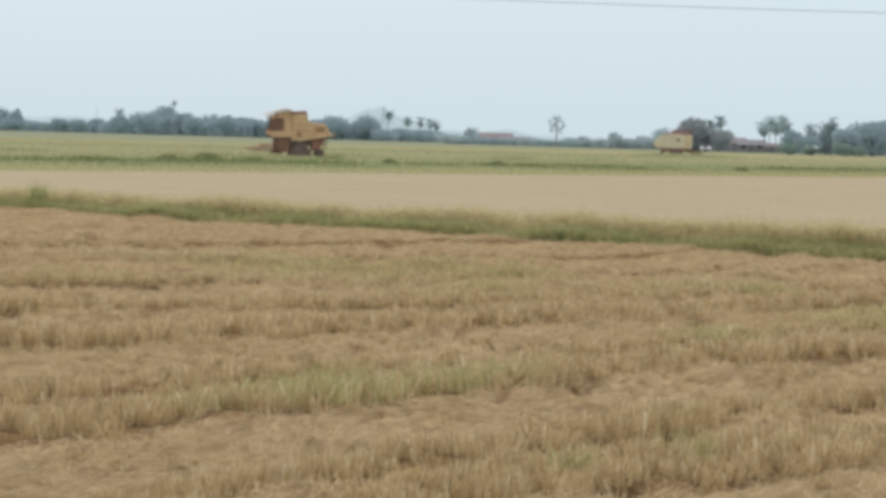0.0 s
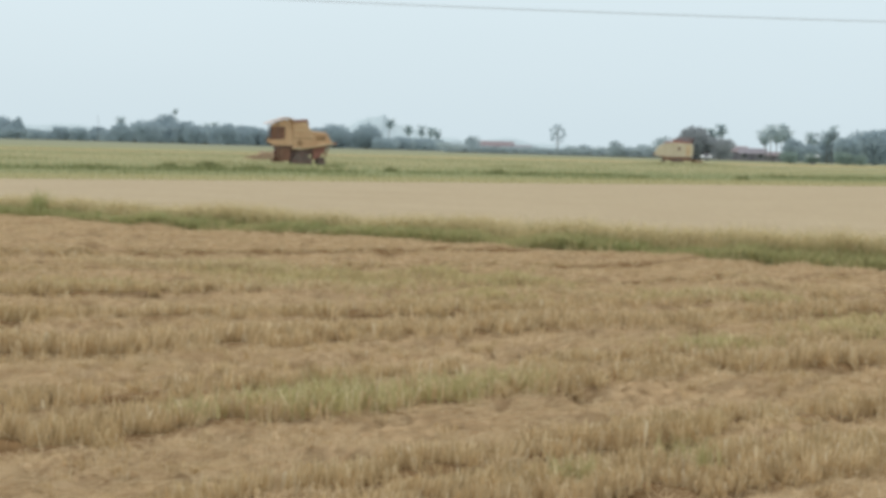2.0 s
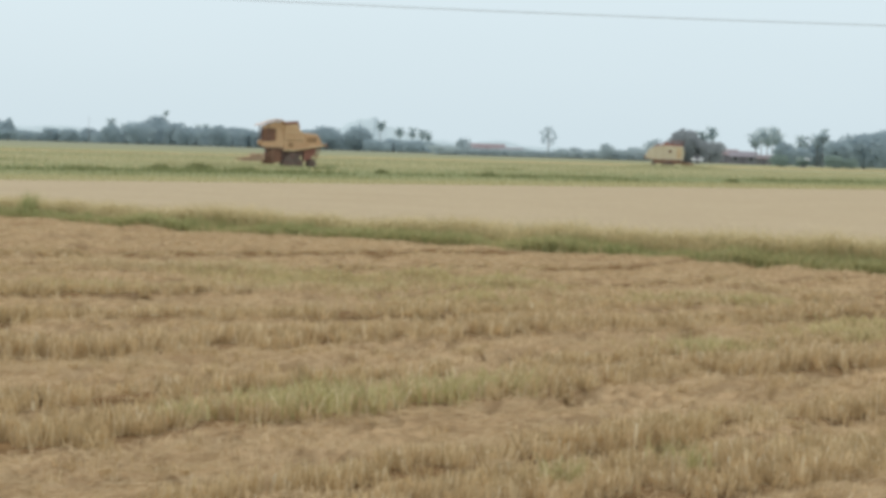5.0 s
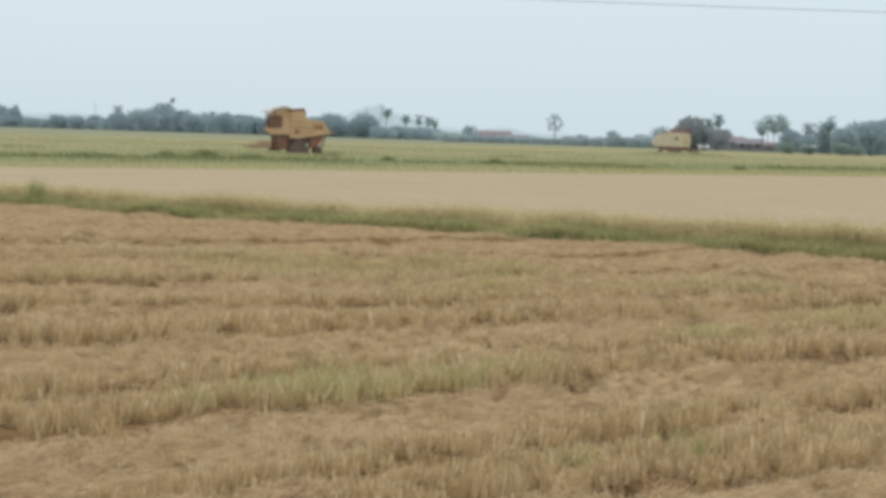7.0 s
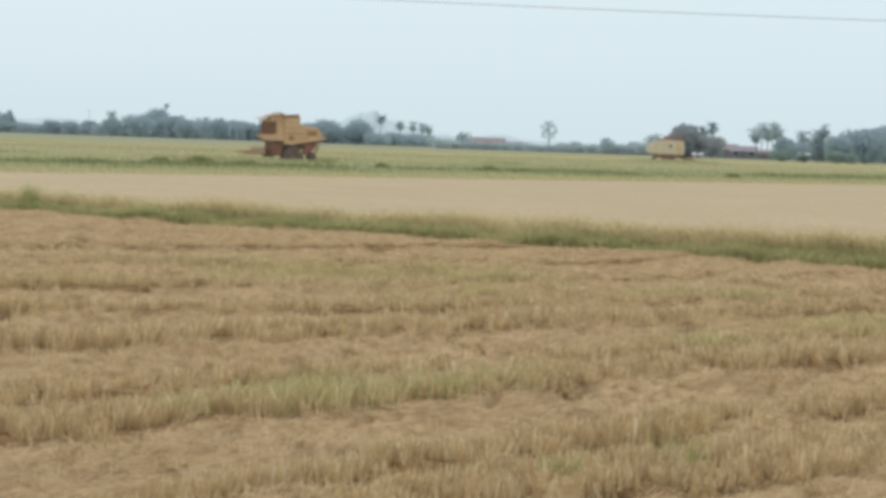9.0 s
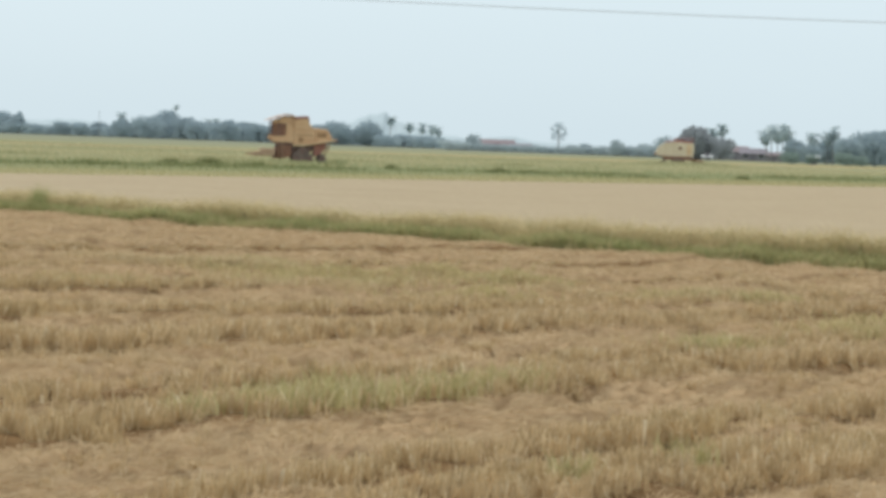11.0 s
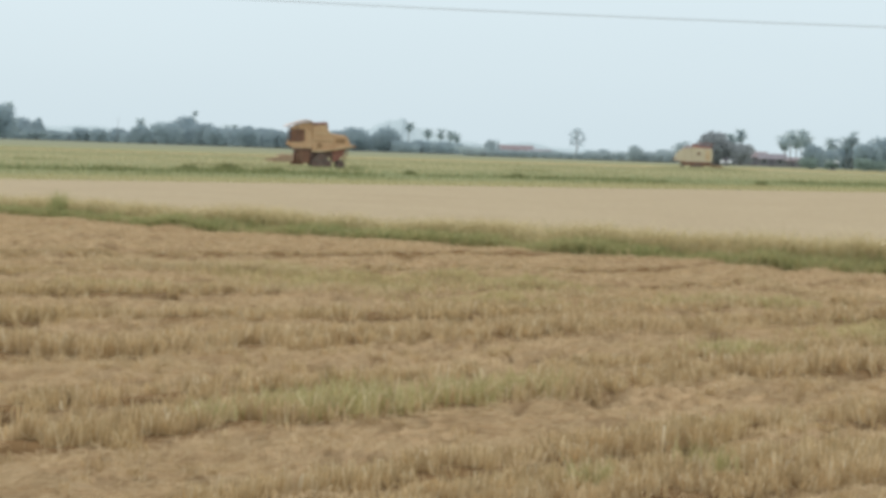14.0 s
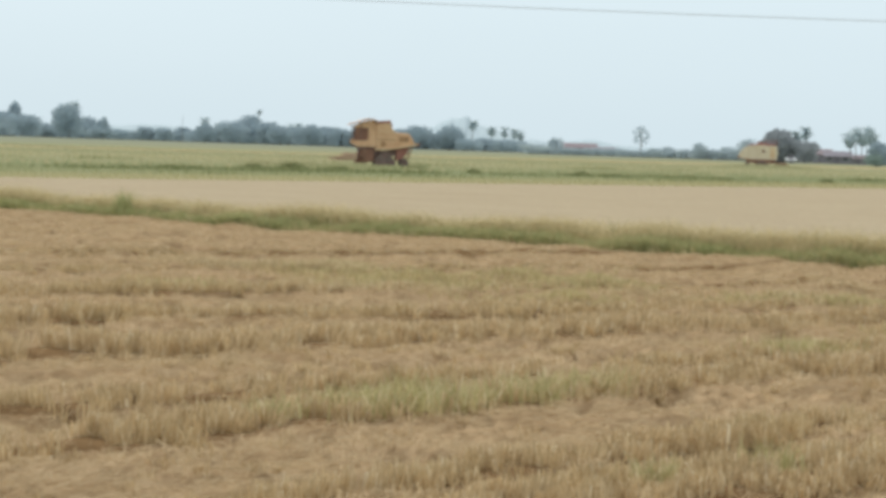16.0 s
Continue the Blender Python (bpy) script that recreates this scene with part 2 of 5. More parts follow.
def noise_material(name, stops, scale, detail=6.0, rough=0.9, spec=0.2, bump=0.0, stretch=(1, 1, 1), metal=0.0, fine=None):
    m, nodes, links, b = material(name, rough, spec, metal)
    co = nodes.new("ShaderNodeTexCoord")
    mp = nodes.new("ShaderNodeMapping")
    mp.inputs["Scale"].default_value = stretch
    no = nodes.new("ShaderNodeTexNoise")
    no.inputs["Scale"].default_value = scale
    no.inputs["Detail"].default_value = detail
    no.inputs["Roughness"].default_value = 0.62
    links.new(co.outputs["Object"], mp.inputs["Vector"])
    links.new(mp.outputs[0], no.inputs["Vector"])
    r = ramp(nodes, stops)
    links.new(no.outputs["Fac"], r.inputs[0])
    last = r.outputs[0]
    n2 = nodes.new("ShaderNodeTexNoise")
    n2.inputs["Scale"].default_value = fine or scale * 14
    n2.inputs["Detail"].default_value = 4.0
    links.new(mp.outputs[0], n2.inputs["Vector"])
    mx = nodes.new("ShaderNodeMix")
    mx.data_type, mx.blend_type = 'RGBA', 'OVERLAY'
    mx.inputs["Factor"].default_value = 0.35
    links.new(last, mx.inputs["A"])
    links.new(n2.outputs["Fac"], mx.inputs["B"])
    links.new(mx.outputs["Result"], b.inputs["Base Color"])
    if bump:
        bp = nodes.new("ShaderNodeBump")
        bp.inputs["Strength"].default_value = bump
        bp.inputs["Distance"].default_value = 0.02
        links.new(n2.outputs["Fac"], bp.inputs["Height"])
        links.new(bp.outputs[0], b.inputs["Normal"])
    return m


def field_bands(nodes, links, strip_noise, place, level):
    """Neighbouring paddies at different ripeness: green by the near edge, a yellow belt, then duller green to the
    trees, softened by painted haze.
    """
    dot = nodes.new("ShaderNodeVectorMath")
    dot.operation = 'DOT_PRODUCT'
    dot.inputs[1].default_value = (EDGE_N[0], EDGE_N[1], 0)
    links.new(place, dot.inputs[0])
    wander = nodes.new("ShaderNodeMath")
    wander.operation = 'MULTIPLY_ADD'
    wander.inputs[1].default_value = 60.0
    links.new(strip_noise, wander.inputs[0])
    links.new(dot.outputs["Value"], wander.inputs[2])
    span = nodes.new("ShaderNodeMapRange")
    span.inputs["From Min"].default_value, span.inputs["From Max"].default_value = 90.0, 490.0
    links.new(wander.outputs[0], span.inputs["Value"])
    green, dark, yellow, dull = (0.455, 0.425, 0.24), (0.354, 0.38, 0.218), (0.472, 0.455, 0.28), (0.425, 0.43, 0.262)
    # the farthest stops turn bluer: some distance haze is in the crop colour
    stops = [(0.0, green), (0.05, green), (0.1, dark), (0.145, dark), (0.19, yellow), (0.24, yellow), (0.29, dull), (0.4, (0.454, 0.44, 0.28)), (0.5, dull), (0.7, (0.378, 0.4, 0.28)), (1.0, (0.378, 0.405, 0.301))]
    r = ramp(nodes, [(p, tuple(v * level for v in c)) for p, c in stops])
    links.new(span.outputs[0], r.inputs[0])
    return r.outputs[0]


def paddy_material():
    """Blades of the farther paddies, coloured by the belt in which they grow."""
    m, nodes, links, b = material("green_rice", 0.9, 0.04)
    co = nodes.new("ShaderNodeTexCoord")
    mp = nodes.new("ShaderNodeMapping")
    mp.vector_type = 'TEXTURE'
    mp.inputs["Rotation"].default_value = (0, 0, radians(50))
    mp.inputs["Scale"].default_value = (90, 11, 10)
    links.new(co.outputs["Object"], mp.inputs["Vector"])
    no = nodes.new("ShaderNodeTexNoise")
    no.inputs["Scale"].default_value, no.inputs["Detail"].default_value = 1.0, 4.0
    links.new(mp.outputs[0], no.inputs["Vector"])
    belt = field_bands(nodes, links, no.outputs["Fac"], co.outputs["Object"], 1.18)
    geo = nodes.new("ShaderNodeNewGeometry")
    vary = ramp(nodes, [(0.0, (0.85, 0.86, 0.86)), (1.0, (1.06, 1.04, 1.05))])
    links.new(geo.outputs["Random Per Island"], vary.inputs[0])
    mx = nodes.new("ShaderNodeMix")
    mx.data_type, mx.blend_type = 'RGBA', 'MULTIPLY'
    mx.inputs["Factor"].default_value = 1.0
    links.new(belt, mx.inputs["A"])
    links.new(vary.outputs[0], mx.inputs["B"])
    links.new(mx.outputs["Result"], b.inputs["Base Color"])
    tr = nodes.new("ShaderNodeBsdfTranslucent")
    links.new(mx.outputs["Result"], tr.inputs["Color"])
    ms = nodes.new("ShaderNodeMixShader")
    ms.inputs[0].default_value = 0.35
    links.new(b.outputs[0], ms.inputs[1])
    links.new(tr.outputs[0], ms.inputs[2])
    links.new(ms.outputs[0], nodes["Material Output"].inputs["Surface"])
    return m


def ground_material():
    """Straw-covered soil near by; bands of green and yellow paddies beyond."""
    m, nodes, links, b = material("paddy_ground", 1.0, 0.0)
    co = nodes.new("ShaderNodeTexCoord")

    def noise_tex(scale, detail, mapping=None):
        n = nodes.new("ShaderNodeTexNoise")
        n.inputs["Scale"].default_value = scale
        n.inputs["Detail"].default_value = detail
        links.new(mapping or co.outputs["Object"], n.inputs["Vector"])
        return n
    near = ramp(nodes, [(0.3, (0.335, 0.236, 0.138)), (0.5, (0.435, 0.32, 0.195)), (0.72, (0.51, 0.39, 0.248))])
    links.new(noise_tex(2.5, 9).outputs["Fac"], near.inputs[0])
    soil = ramp(nodes, [(0.3, (0.115, 0.07, 0.034)), (0.7, (0.23, 0.15, 0.078))])
    links.new(noise_tex(4.0, 8).outputs["Fac"], soil.inputs[0])
    cover = nodes.new("ShaderNodeAttribute")
    cover.attribute_name = "straw_cover"
    litter = nodes.new("ShaderNodeMix")
    litter.data_type = 'RGBA'
    links.new(cover.outputs["Fac"], litter.inputs["Factor"])
    links.new(soil.outputs[0], litter.inputs["A"])
    links.new(near.outputs[0], litter.inputs["B"])
    # strips along the field edges
    mp = nodes.new("ShaderNodeMapping")
    mp.vector_type = 'TEXTURE'
    mp.inputs["Rotation"].default_value = (0, 0, radians(50))
    mp.inputs["Scale"].default_value = (90, 11, 10)
    links.new(co.outputs["Object"], mp.inputs["Vector"])
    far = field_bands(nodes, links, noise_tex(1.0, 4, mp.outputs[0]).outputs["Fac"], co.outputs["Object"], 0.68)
    dot = nodes.new("ShaderNodeVectorMath")
    dot.operation = 'DOT_PRODUCT'
    dot.inputs[1].default_value = (BUND_N[0], BUND_N[1], 0)
    links.new(co.outputs["Object"], dot.inputs[0])
    sw = nodes.new("ShaderNodeMapRange")
    sw.inputs["From Min"].default_value, sw.inputs["From Max"].default_value = BUND_Q - 0.1, BUND_Q + 0.5
    links.new(dot.outputs["Value"], sw.inputs["Value"])
    mx = nodes.new("ShaderNodeMix")
    mx.data_type = 'RGBA'
    links.new(sw.outputs[0], mx.inputs["Factor"])
    links.new(litter.outputs["Result"], mx.inputs["A"])
    links.new(far, mx.inputs["B"])
    links.new(mx.outputs["Result"], b.inputs["Base Color"])
    bp = nodes.new("ShaderNodeBump")
    bp.inputs["Strength"].default_value = 0.6
    bp.inputs["Distance"].default_value = 0.03
    links.new(noise_tex(14, 8).outputs["Fac"], bp.inputs["Height"])
    links.new(bp.outputs[0], b.inputs["Normal"])
    return m


M_GROUND = ground_material()
M_STUBBLE = blade_material("dry_stubble", [(0.0, (0.512, 0.379, 0.22)), (0.5, (0.656, 0.513, 0.304)), (0.9, (0.759, 0.627, 0.407)), (1.0, (0.862, 0.778, 0.586))], 0.22, 0.35, (0.573, 0.481, 0.248), thin=0.2, mottle=0.23)
M_HUSK = blade_material("withered_leaves", [(0.0, (0.53, 0.42, 0.255)), (0.6, (0.65, 0.535, 0.34)), (1.0, (0.74, 0.63, 0.42))], thin=0.25)
M_STRAW = blade_material("fallen_straw", [(0.0, (0.424, 0.324, 0.205)), (0.5, (0.551, 0.435, 0.277)), (1.0, (0.664, 0.539, 0.359))], 0.2, 0.5, (0.542, 0.449, 0.268), mottle=0.16)
M_REGROWTH = blade_material("green_regrowth", [(0.0, (0.403, 0.376, 0.177)), (0.45, (0.553, 0.508, 0.259)), (0.85, (0.685, 0.61, 0.364)), (1.0, (0.805, 0.712, 0.507))], mottle=0.22)
M_BUND = blade_material("bund_grass", [(0.0, (0.273, 0.319, 0.147)), (0.55, (0.393, 0.42, 0.2)), (0.85, (0.547, 0.503, 0.269)), (1.0, (0.656, 0.581, 0.339))], 0.5, 0.22, (0.602, 0.525, 0.305))
M_FRINGE = blade_material("dry_bund_grass", [(0.0, (0.55, 0.478, 0.278)), (0.6, (0.677, 0.581, 0.359)), (1.0, (0.751, 0.657, 0.432))])
M_OLIVE = blade_material("olive_dry_grass", [(0.0, (0.378, 0.35, 0.197)), (0.6, (0.51, 0.46, 0.269)), (1.0, (0.643, 0.57, 0.352))])
M_THIN = blade_material("olive_regrowth", [(0.0, (0.46, 0.4, 0.2)), (0.6, (0.58, 0.51, 0.28)), (1.0, (0.7, 0.61, 0.37))], mottle=0.2)
M_RIPE = blade_material("ripe_rice", [(0.0, (0.38, 0.304, 0.199)), (0.5, (0.425, 0.345, 0.225)), (1.0, (0.468, 0.384, 0.257))], 0.45, 0.08, (0.42, 0.36, 0.209))
M_RIPE_BED = noise_material("ripe_rice_canopy", [(0.3, (0.344, 0.277, 0.178)), (0.5, (0.361, 0.294, 0.19)), (0.7, (0.378, 0.31, 0.202))], 0.25, 8, bump=0.2, fine=9)
M_GREENF = paddy_material()
M_WEED = blade_material("dark_weeds", [(0.0, (0.208, 0.24, 0.114)), (0.7, (0.293, 0.315, 0.155)), (1.0, (0.378, 0.375, 0.197))])
# distance haze is painted into these light blue-grey leaf and frond colours
M_LEAF = blade_material("haze_painted_leaves", [(0.0, (0.394, 0.493, 0.55)), (1.0, (0.473, 0.574, 0.623))], thin=0.5)
# paler copy of the leaf colour: thicker haze painted on the middle trees
M_LEAF_HAZIER = blade_material("hazier_painted_leaves", [(0.0, (0.47, 0.56, 0.6)), (1.0, (0.55, 0.635, 0.665))], thin=0.5)
M_LEAF_DARK = blade_material("haze_painted_dark_leaves", [(0.0, (0.382, 0.42, 0.452)), (1.0, (0.443, 0.486, 0.515))], thin=0.5)
M_LEAF_GREEN = blade_material("haze_painted_green_leaves", [(0.0, (0.287, 0.38, 0.362)), (1.0, (0.339, 0.427, 0.4))], thin=0.5)
M_PALM = blade_material("haze_painted_fronds", [(0.0, (0.458, 0.55, 0.591)), (1.0, (0.555, 0.652, 0.689))], thin=0.5)
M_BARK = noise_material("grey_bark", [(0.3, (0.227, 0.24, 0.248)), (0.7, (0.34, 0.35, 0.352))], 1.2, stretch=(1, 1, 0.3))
# the hills' pale blue-grey is haze put into the base colour
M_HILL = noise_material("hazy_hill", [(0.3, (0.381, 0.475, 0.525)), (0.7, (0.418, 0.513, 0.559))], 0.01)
M_YELLOW = noise_material("faded_yellow_paint", [(0.25, (0.548, 0.33, 0.197)), (0.45, (0.652, 0.425, 0.254)), (0.75, (0.728, 0.52, 0.321))], 0.9, rough=0.55, spec=0.35)
# paler yellow for the ledges, hood top, upper ribs and doors
M_PALE_YELLOW = noise_material("pale_yellow_paint", [(0.3, (0.643, 0.46, 0.269)), (0.7, (0.756, 0.6, 0.393))], 1.0, rough=0.5, spec=0.35)
M_BRICK = noise_material("brick_red_paint", [(0.3, (0.3, 0.13, 0.11)), (0.7, (0.42, 0.21, 0.16))], 1.2, rough=0.6, spec=0.3)
M_TAN = noise_material("dusty_tan_steel", [(0.3, (0.397, 0.28, 0.197)), (0.7, (0.51, 0.38, 0.269))], 1.5, rough=0.8)
M_CAB = noise_material("dim_brown_panel", [(0.3, (0.2, 0.11, 0.085)), (0.7, (0.31, 0.175, 0.12))], 1.4, rough=0.6)
M_AMBER = noise_material("weathered_orange_paint", [(0.3, (0.321, 0.19, 0.103)), (0.7, (0.454, 0.28, 0.15))], 1.1, rough=0.6, spec=0.3)
M_RUST = noise_material("rusty_brown_steel", [(0.3, (0.302, 0.2, 0.135)), (0.7, (0.416, 0.29, 0.197))], 2.0, rough=0.8)
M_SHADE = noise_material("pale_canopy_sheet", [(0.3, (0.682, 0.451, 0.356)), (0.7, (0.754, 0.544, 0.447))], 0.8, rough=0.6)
# dark steel and rubber lightened for haze as well as for dust and mud
M_DARK = noise_material("dusty_hazed_machinery", [(0.3, (0.16, 0.11, 0.1)), (0.7, (0.26, 0.18, 0.155))], 2.0, rough=0.7)
M_RUBBER = noise_material("muddy_hazed_rubber", [(0.3, (0.14, 0.115, 0.105)), (0.7, (0.26, 0.205, 0.175))], 2.5, rough=0.9)
M_CREAM = noise_material("cream_paint", [(0.25, (0.624, 0.53, 0.373)), (0.7, (0.756, 0.68, 0.528))], 0.8, rough=0.5, spec=0.35)
M_RED = noise_material("faded_red_paint", [(0.3, (0.378, 0.13, 0.135)), (0.7, (0.472, 0.21, 0.207))], 0.9, rough=0.5, spec=0.35)
M_GLASS_DARK = noise_material("dim_window_glass", [(0.3, (0.0283, 0.035, 0.0414)), (0.7, (0.0662, 0.075, 0.0828))], 0.5, rough=0.15, spec=0.5)
M_WALL = noise_material("pale_plaster", [(0.3, (0.255, 0.25, 0.279)), (0.7, (0.312, 0.31, 0.342))], 0.4, rough=0.9)
M_WALL_WHITE = noise_material("white_plaster", [(0.3, (0.482, 0.51, 0.527)), (0.7, (0.567, 0.6, 0.613))], 0.4, rough=0.9)
M_ROOF_RED = noise_material("faded_red_roof", [(0.3, (0.221, 0.189, 0.207)), (0.7, (0.279, 0.235, 0.253))], 0.5, rough=0.8)
M_ROOF_GREY = noise_material("grey_metal_roof", [(0.3, (0.189, 0.18, 0.217)), (0.7, (0.255, 0.245, 0.279))], 0.5, rough=0.6)
M_WIRE = noise_material("dark_cable", [(0.3, (0.378, 0.41, 0.435)), (0.7, (0.472, 0.51, 0.538))], 3.0, rough=0.6)
M_POLE = noise_material("grey_concrete", [(0.3, (0.236, 0.25, 0.259)), (0.7, (0.359, 0.38, 0.383))], 1.0)


# ---- mesh tools ----
def part(name, bm, mat, parent, label=""):
    me = bpy.data.meshes.new(name)
    bm.to_mesh(me)
    bm.free()
    me.materials.append(mat)
    ob = new(name, me)
    ob.parent = parent
    if label:
        ob["label"] = label
    return ob


def array_part(name, verts, faces, mat, parent):
    ob = from_arrays(name, verts, faces, mat)
    ob.parent = parent
    return ob


def box(bm, x0, x1, y0, y1, z0, z1, bevel=0.0):
    r = bmesh.ops.create_cube(bm, size=1.0)
    for v in r["verts"]:
        v.co = Vector(((x0 + x1) / 2 + v.co.x * (x1 - x0), (y0 + y1) / 2 + v.co.y * (y1 - y0), (z0 + z1) / 2 + v.co.z * (z1 - z0)))
    if bevel:
        edges = list({e for v in r["verts"] for e in v.link_edges})
        bmesh.ops.bevel(bm, geom=edges, offset=bevel, segments=2, affect='EDGES', profile=0.5)


def profile(bm, points, y0, y1, bevel=0.04):
    """A side outline (x, z) given width from y0 to y1, with worn edges."""
    f = bm.faces.new([bm.verts.new((x, y0, z)) for x, z in points])
    r = bmesh.ops.extrude_face_region(bm, geom=[f])
    vs = [g for g in r["geom"] if isinstance(g, bmesh.types.BMVert)]
    bmesh.ops.translate(bm, verts=vs, vec=(0, y1 - y0, 0))
    bmesh.ops.recalc_face_normals(bm, faces=bm.faces[:])
    if bevel:
        bmesh.ops.bevel(bm, geom=bm.edges[:], offset=bevel, segments=2, affect='EDGES', profile=0.5)


def tube(bm, points, radii, sides=8):
    rings = []
    for i, (p, r) in enumerate(zip(points, radii)):
        p = Vector(p)
        d = Vector(points[min(i + 1, len(points) - 1)]) - Vector(points[max(i - 1, 0)])
        a = d.orthogonal().normalized()
        c = d.normalized().cross(a)
        rings.append([bm.verts.new(p + (a * math.cos(k * 2 * math.pi / sides) + c * math.sin(k * 2 * math.pi / sides)) * r) for k in range(sides)])
    for a, c in zip(rings, rings[1:]):
        for k in range(sides):
            bm.faces.new((a[k], a[(k + 1) % sides], c[(k + 1) % sides], c[k]))
    bm.faces.new(rings[0][::-1])
    bm.faces.new(rings[-1])


def disc(bm, x, z, y0, y1, r, sides=24, bevel=0.03):
    res = bmesh.ops.create_cone(bm, cap_ends=True, segments=sides, radius1=r, radius2=r, depth=abs(y1 - y0))
    bmesh.ops.rotate(bm, verts=res["verts"], cent=(0, 0, 0), matrix=Matrix.Rotation(radians(90), 3, 'X'))
    bmesh.ops.translate(bm, verts=res["verts"], vec=(x, (y0 + y1) / 2, z))


def thing(name, m, label, category, group=""):
    ob = new(name)
    ob.empty_display_size = 0.2
    ob.matrix_world = m
    return tagged(ob, label, category, group)


# ---- ground: one sheet to the horizon, straw swaths and bund raised in it ----
def build_ground():
    xs = np.concatenate([[-4500, -1500, -500, -200, -100, -60, -40, -28, -22], np.arange(-18, 15.01, 0.125), [19, 25, 40, 60, 100, 200, 500, 1500, 4500]])
    ys = np.concatenate([[-600, -200, -60, -20, -6, 0, 4, 7], np.arange(9, 60.01, 0.125), [62, 65, 70, 80, 95, 120, 150, 200, 300, 450, 700, 1000, 1800, 3200, 4700]])
    X, Y = np.meshgrid(xs, ys)
    Z = ground_z(X, Y)
    v = np.stack([X, Y, Z], -1).reshape(-1, 3)
    nx, ny = len(xs), len(ys)
    i = (np.arange(ny - 1)[:, None] * nx + np.arange(nx - 1)[None, :]).ravel()
    f = np.stack([i, i + 1, i + nx + 1, i + nx], 1)
    ob = from_arrays("ground", v, f, M_GROUND, True)
    at = ob.data.attributes.new("straw_cover", 'FLOAT', 'POINT')
    cover = row_mask(X, Y) * (1 - 0.85 * hollows(X, Y)) * (1 - 0.6 * bare_spots(X, Y))
    cover = np.where(Y < 8.5, 0.85, cover)
    at.data.foreach_set("value", cover.astype(np.float32).ravel())
    return tagged(ob, "flat harvested paddy soil covered with dry straw", "ground", kind="structure")


build_ground()

# green regrowth lies in a few loose patches of the stubble: centre and half sizes
PATCHES = [(-1.2, 16.9, 0.55, 0.6), (-0.6, 17.1, 0.45, 0.6), (-1.75, 15.9, 0.15, 0.2), (0.1, 17.9, 0.3, 0.5), (0.55, 18.5, 0.3, 0.35), (2.7, 22.6, 0.3, 0.3),
           (1.6, 14.3, 0.16, 0.16), (0.8, 13.3, 0.16, 0.12)]
OLIVE_PATCHES = [(0.9, 33.3, 1.0, 1.7), (-0.2, 34.5, 0.7, 0.9), (3.3, 31.0, 0.9, 1.0), (4.3, 30.4, 0.7, 0.8), (-3.0, 34.5, 1.0, 1.2), (-1.7, 32.5, 1.3, 2.0), (0.4, 29.6, 1.1, 0.8),
                 (4.9, 25.8, 0.9, 1.2), (2.9, 23.3, 0.6, 0.6), (-4.6, 30.0, 0.9, 0.5), (5.4, 27.5, 0.6, 0.7)]


def green_amount(x, y):
    g = np.zeros_like(x)
    for cx, cy, hx, hy in PATCHES:
        g = np.maximum(g, np.clip(1.35 - np.hypot((x - cx) / hx, (y - cy) / hy), 0, 1))
    return g


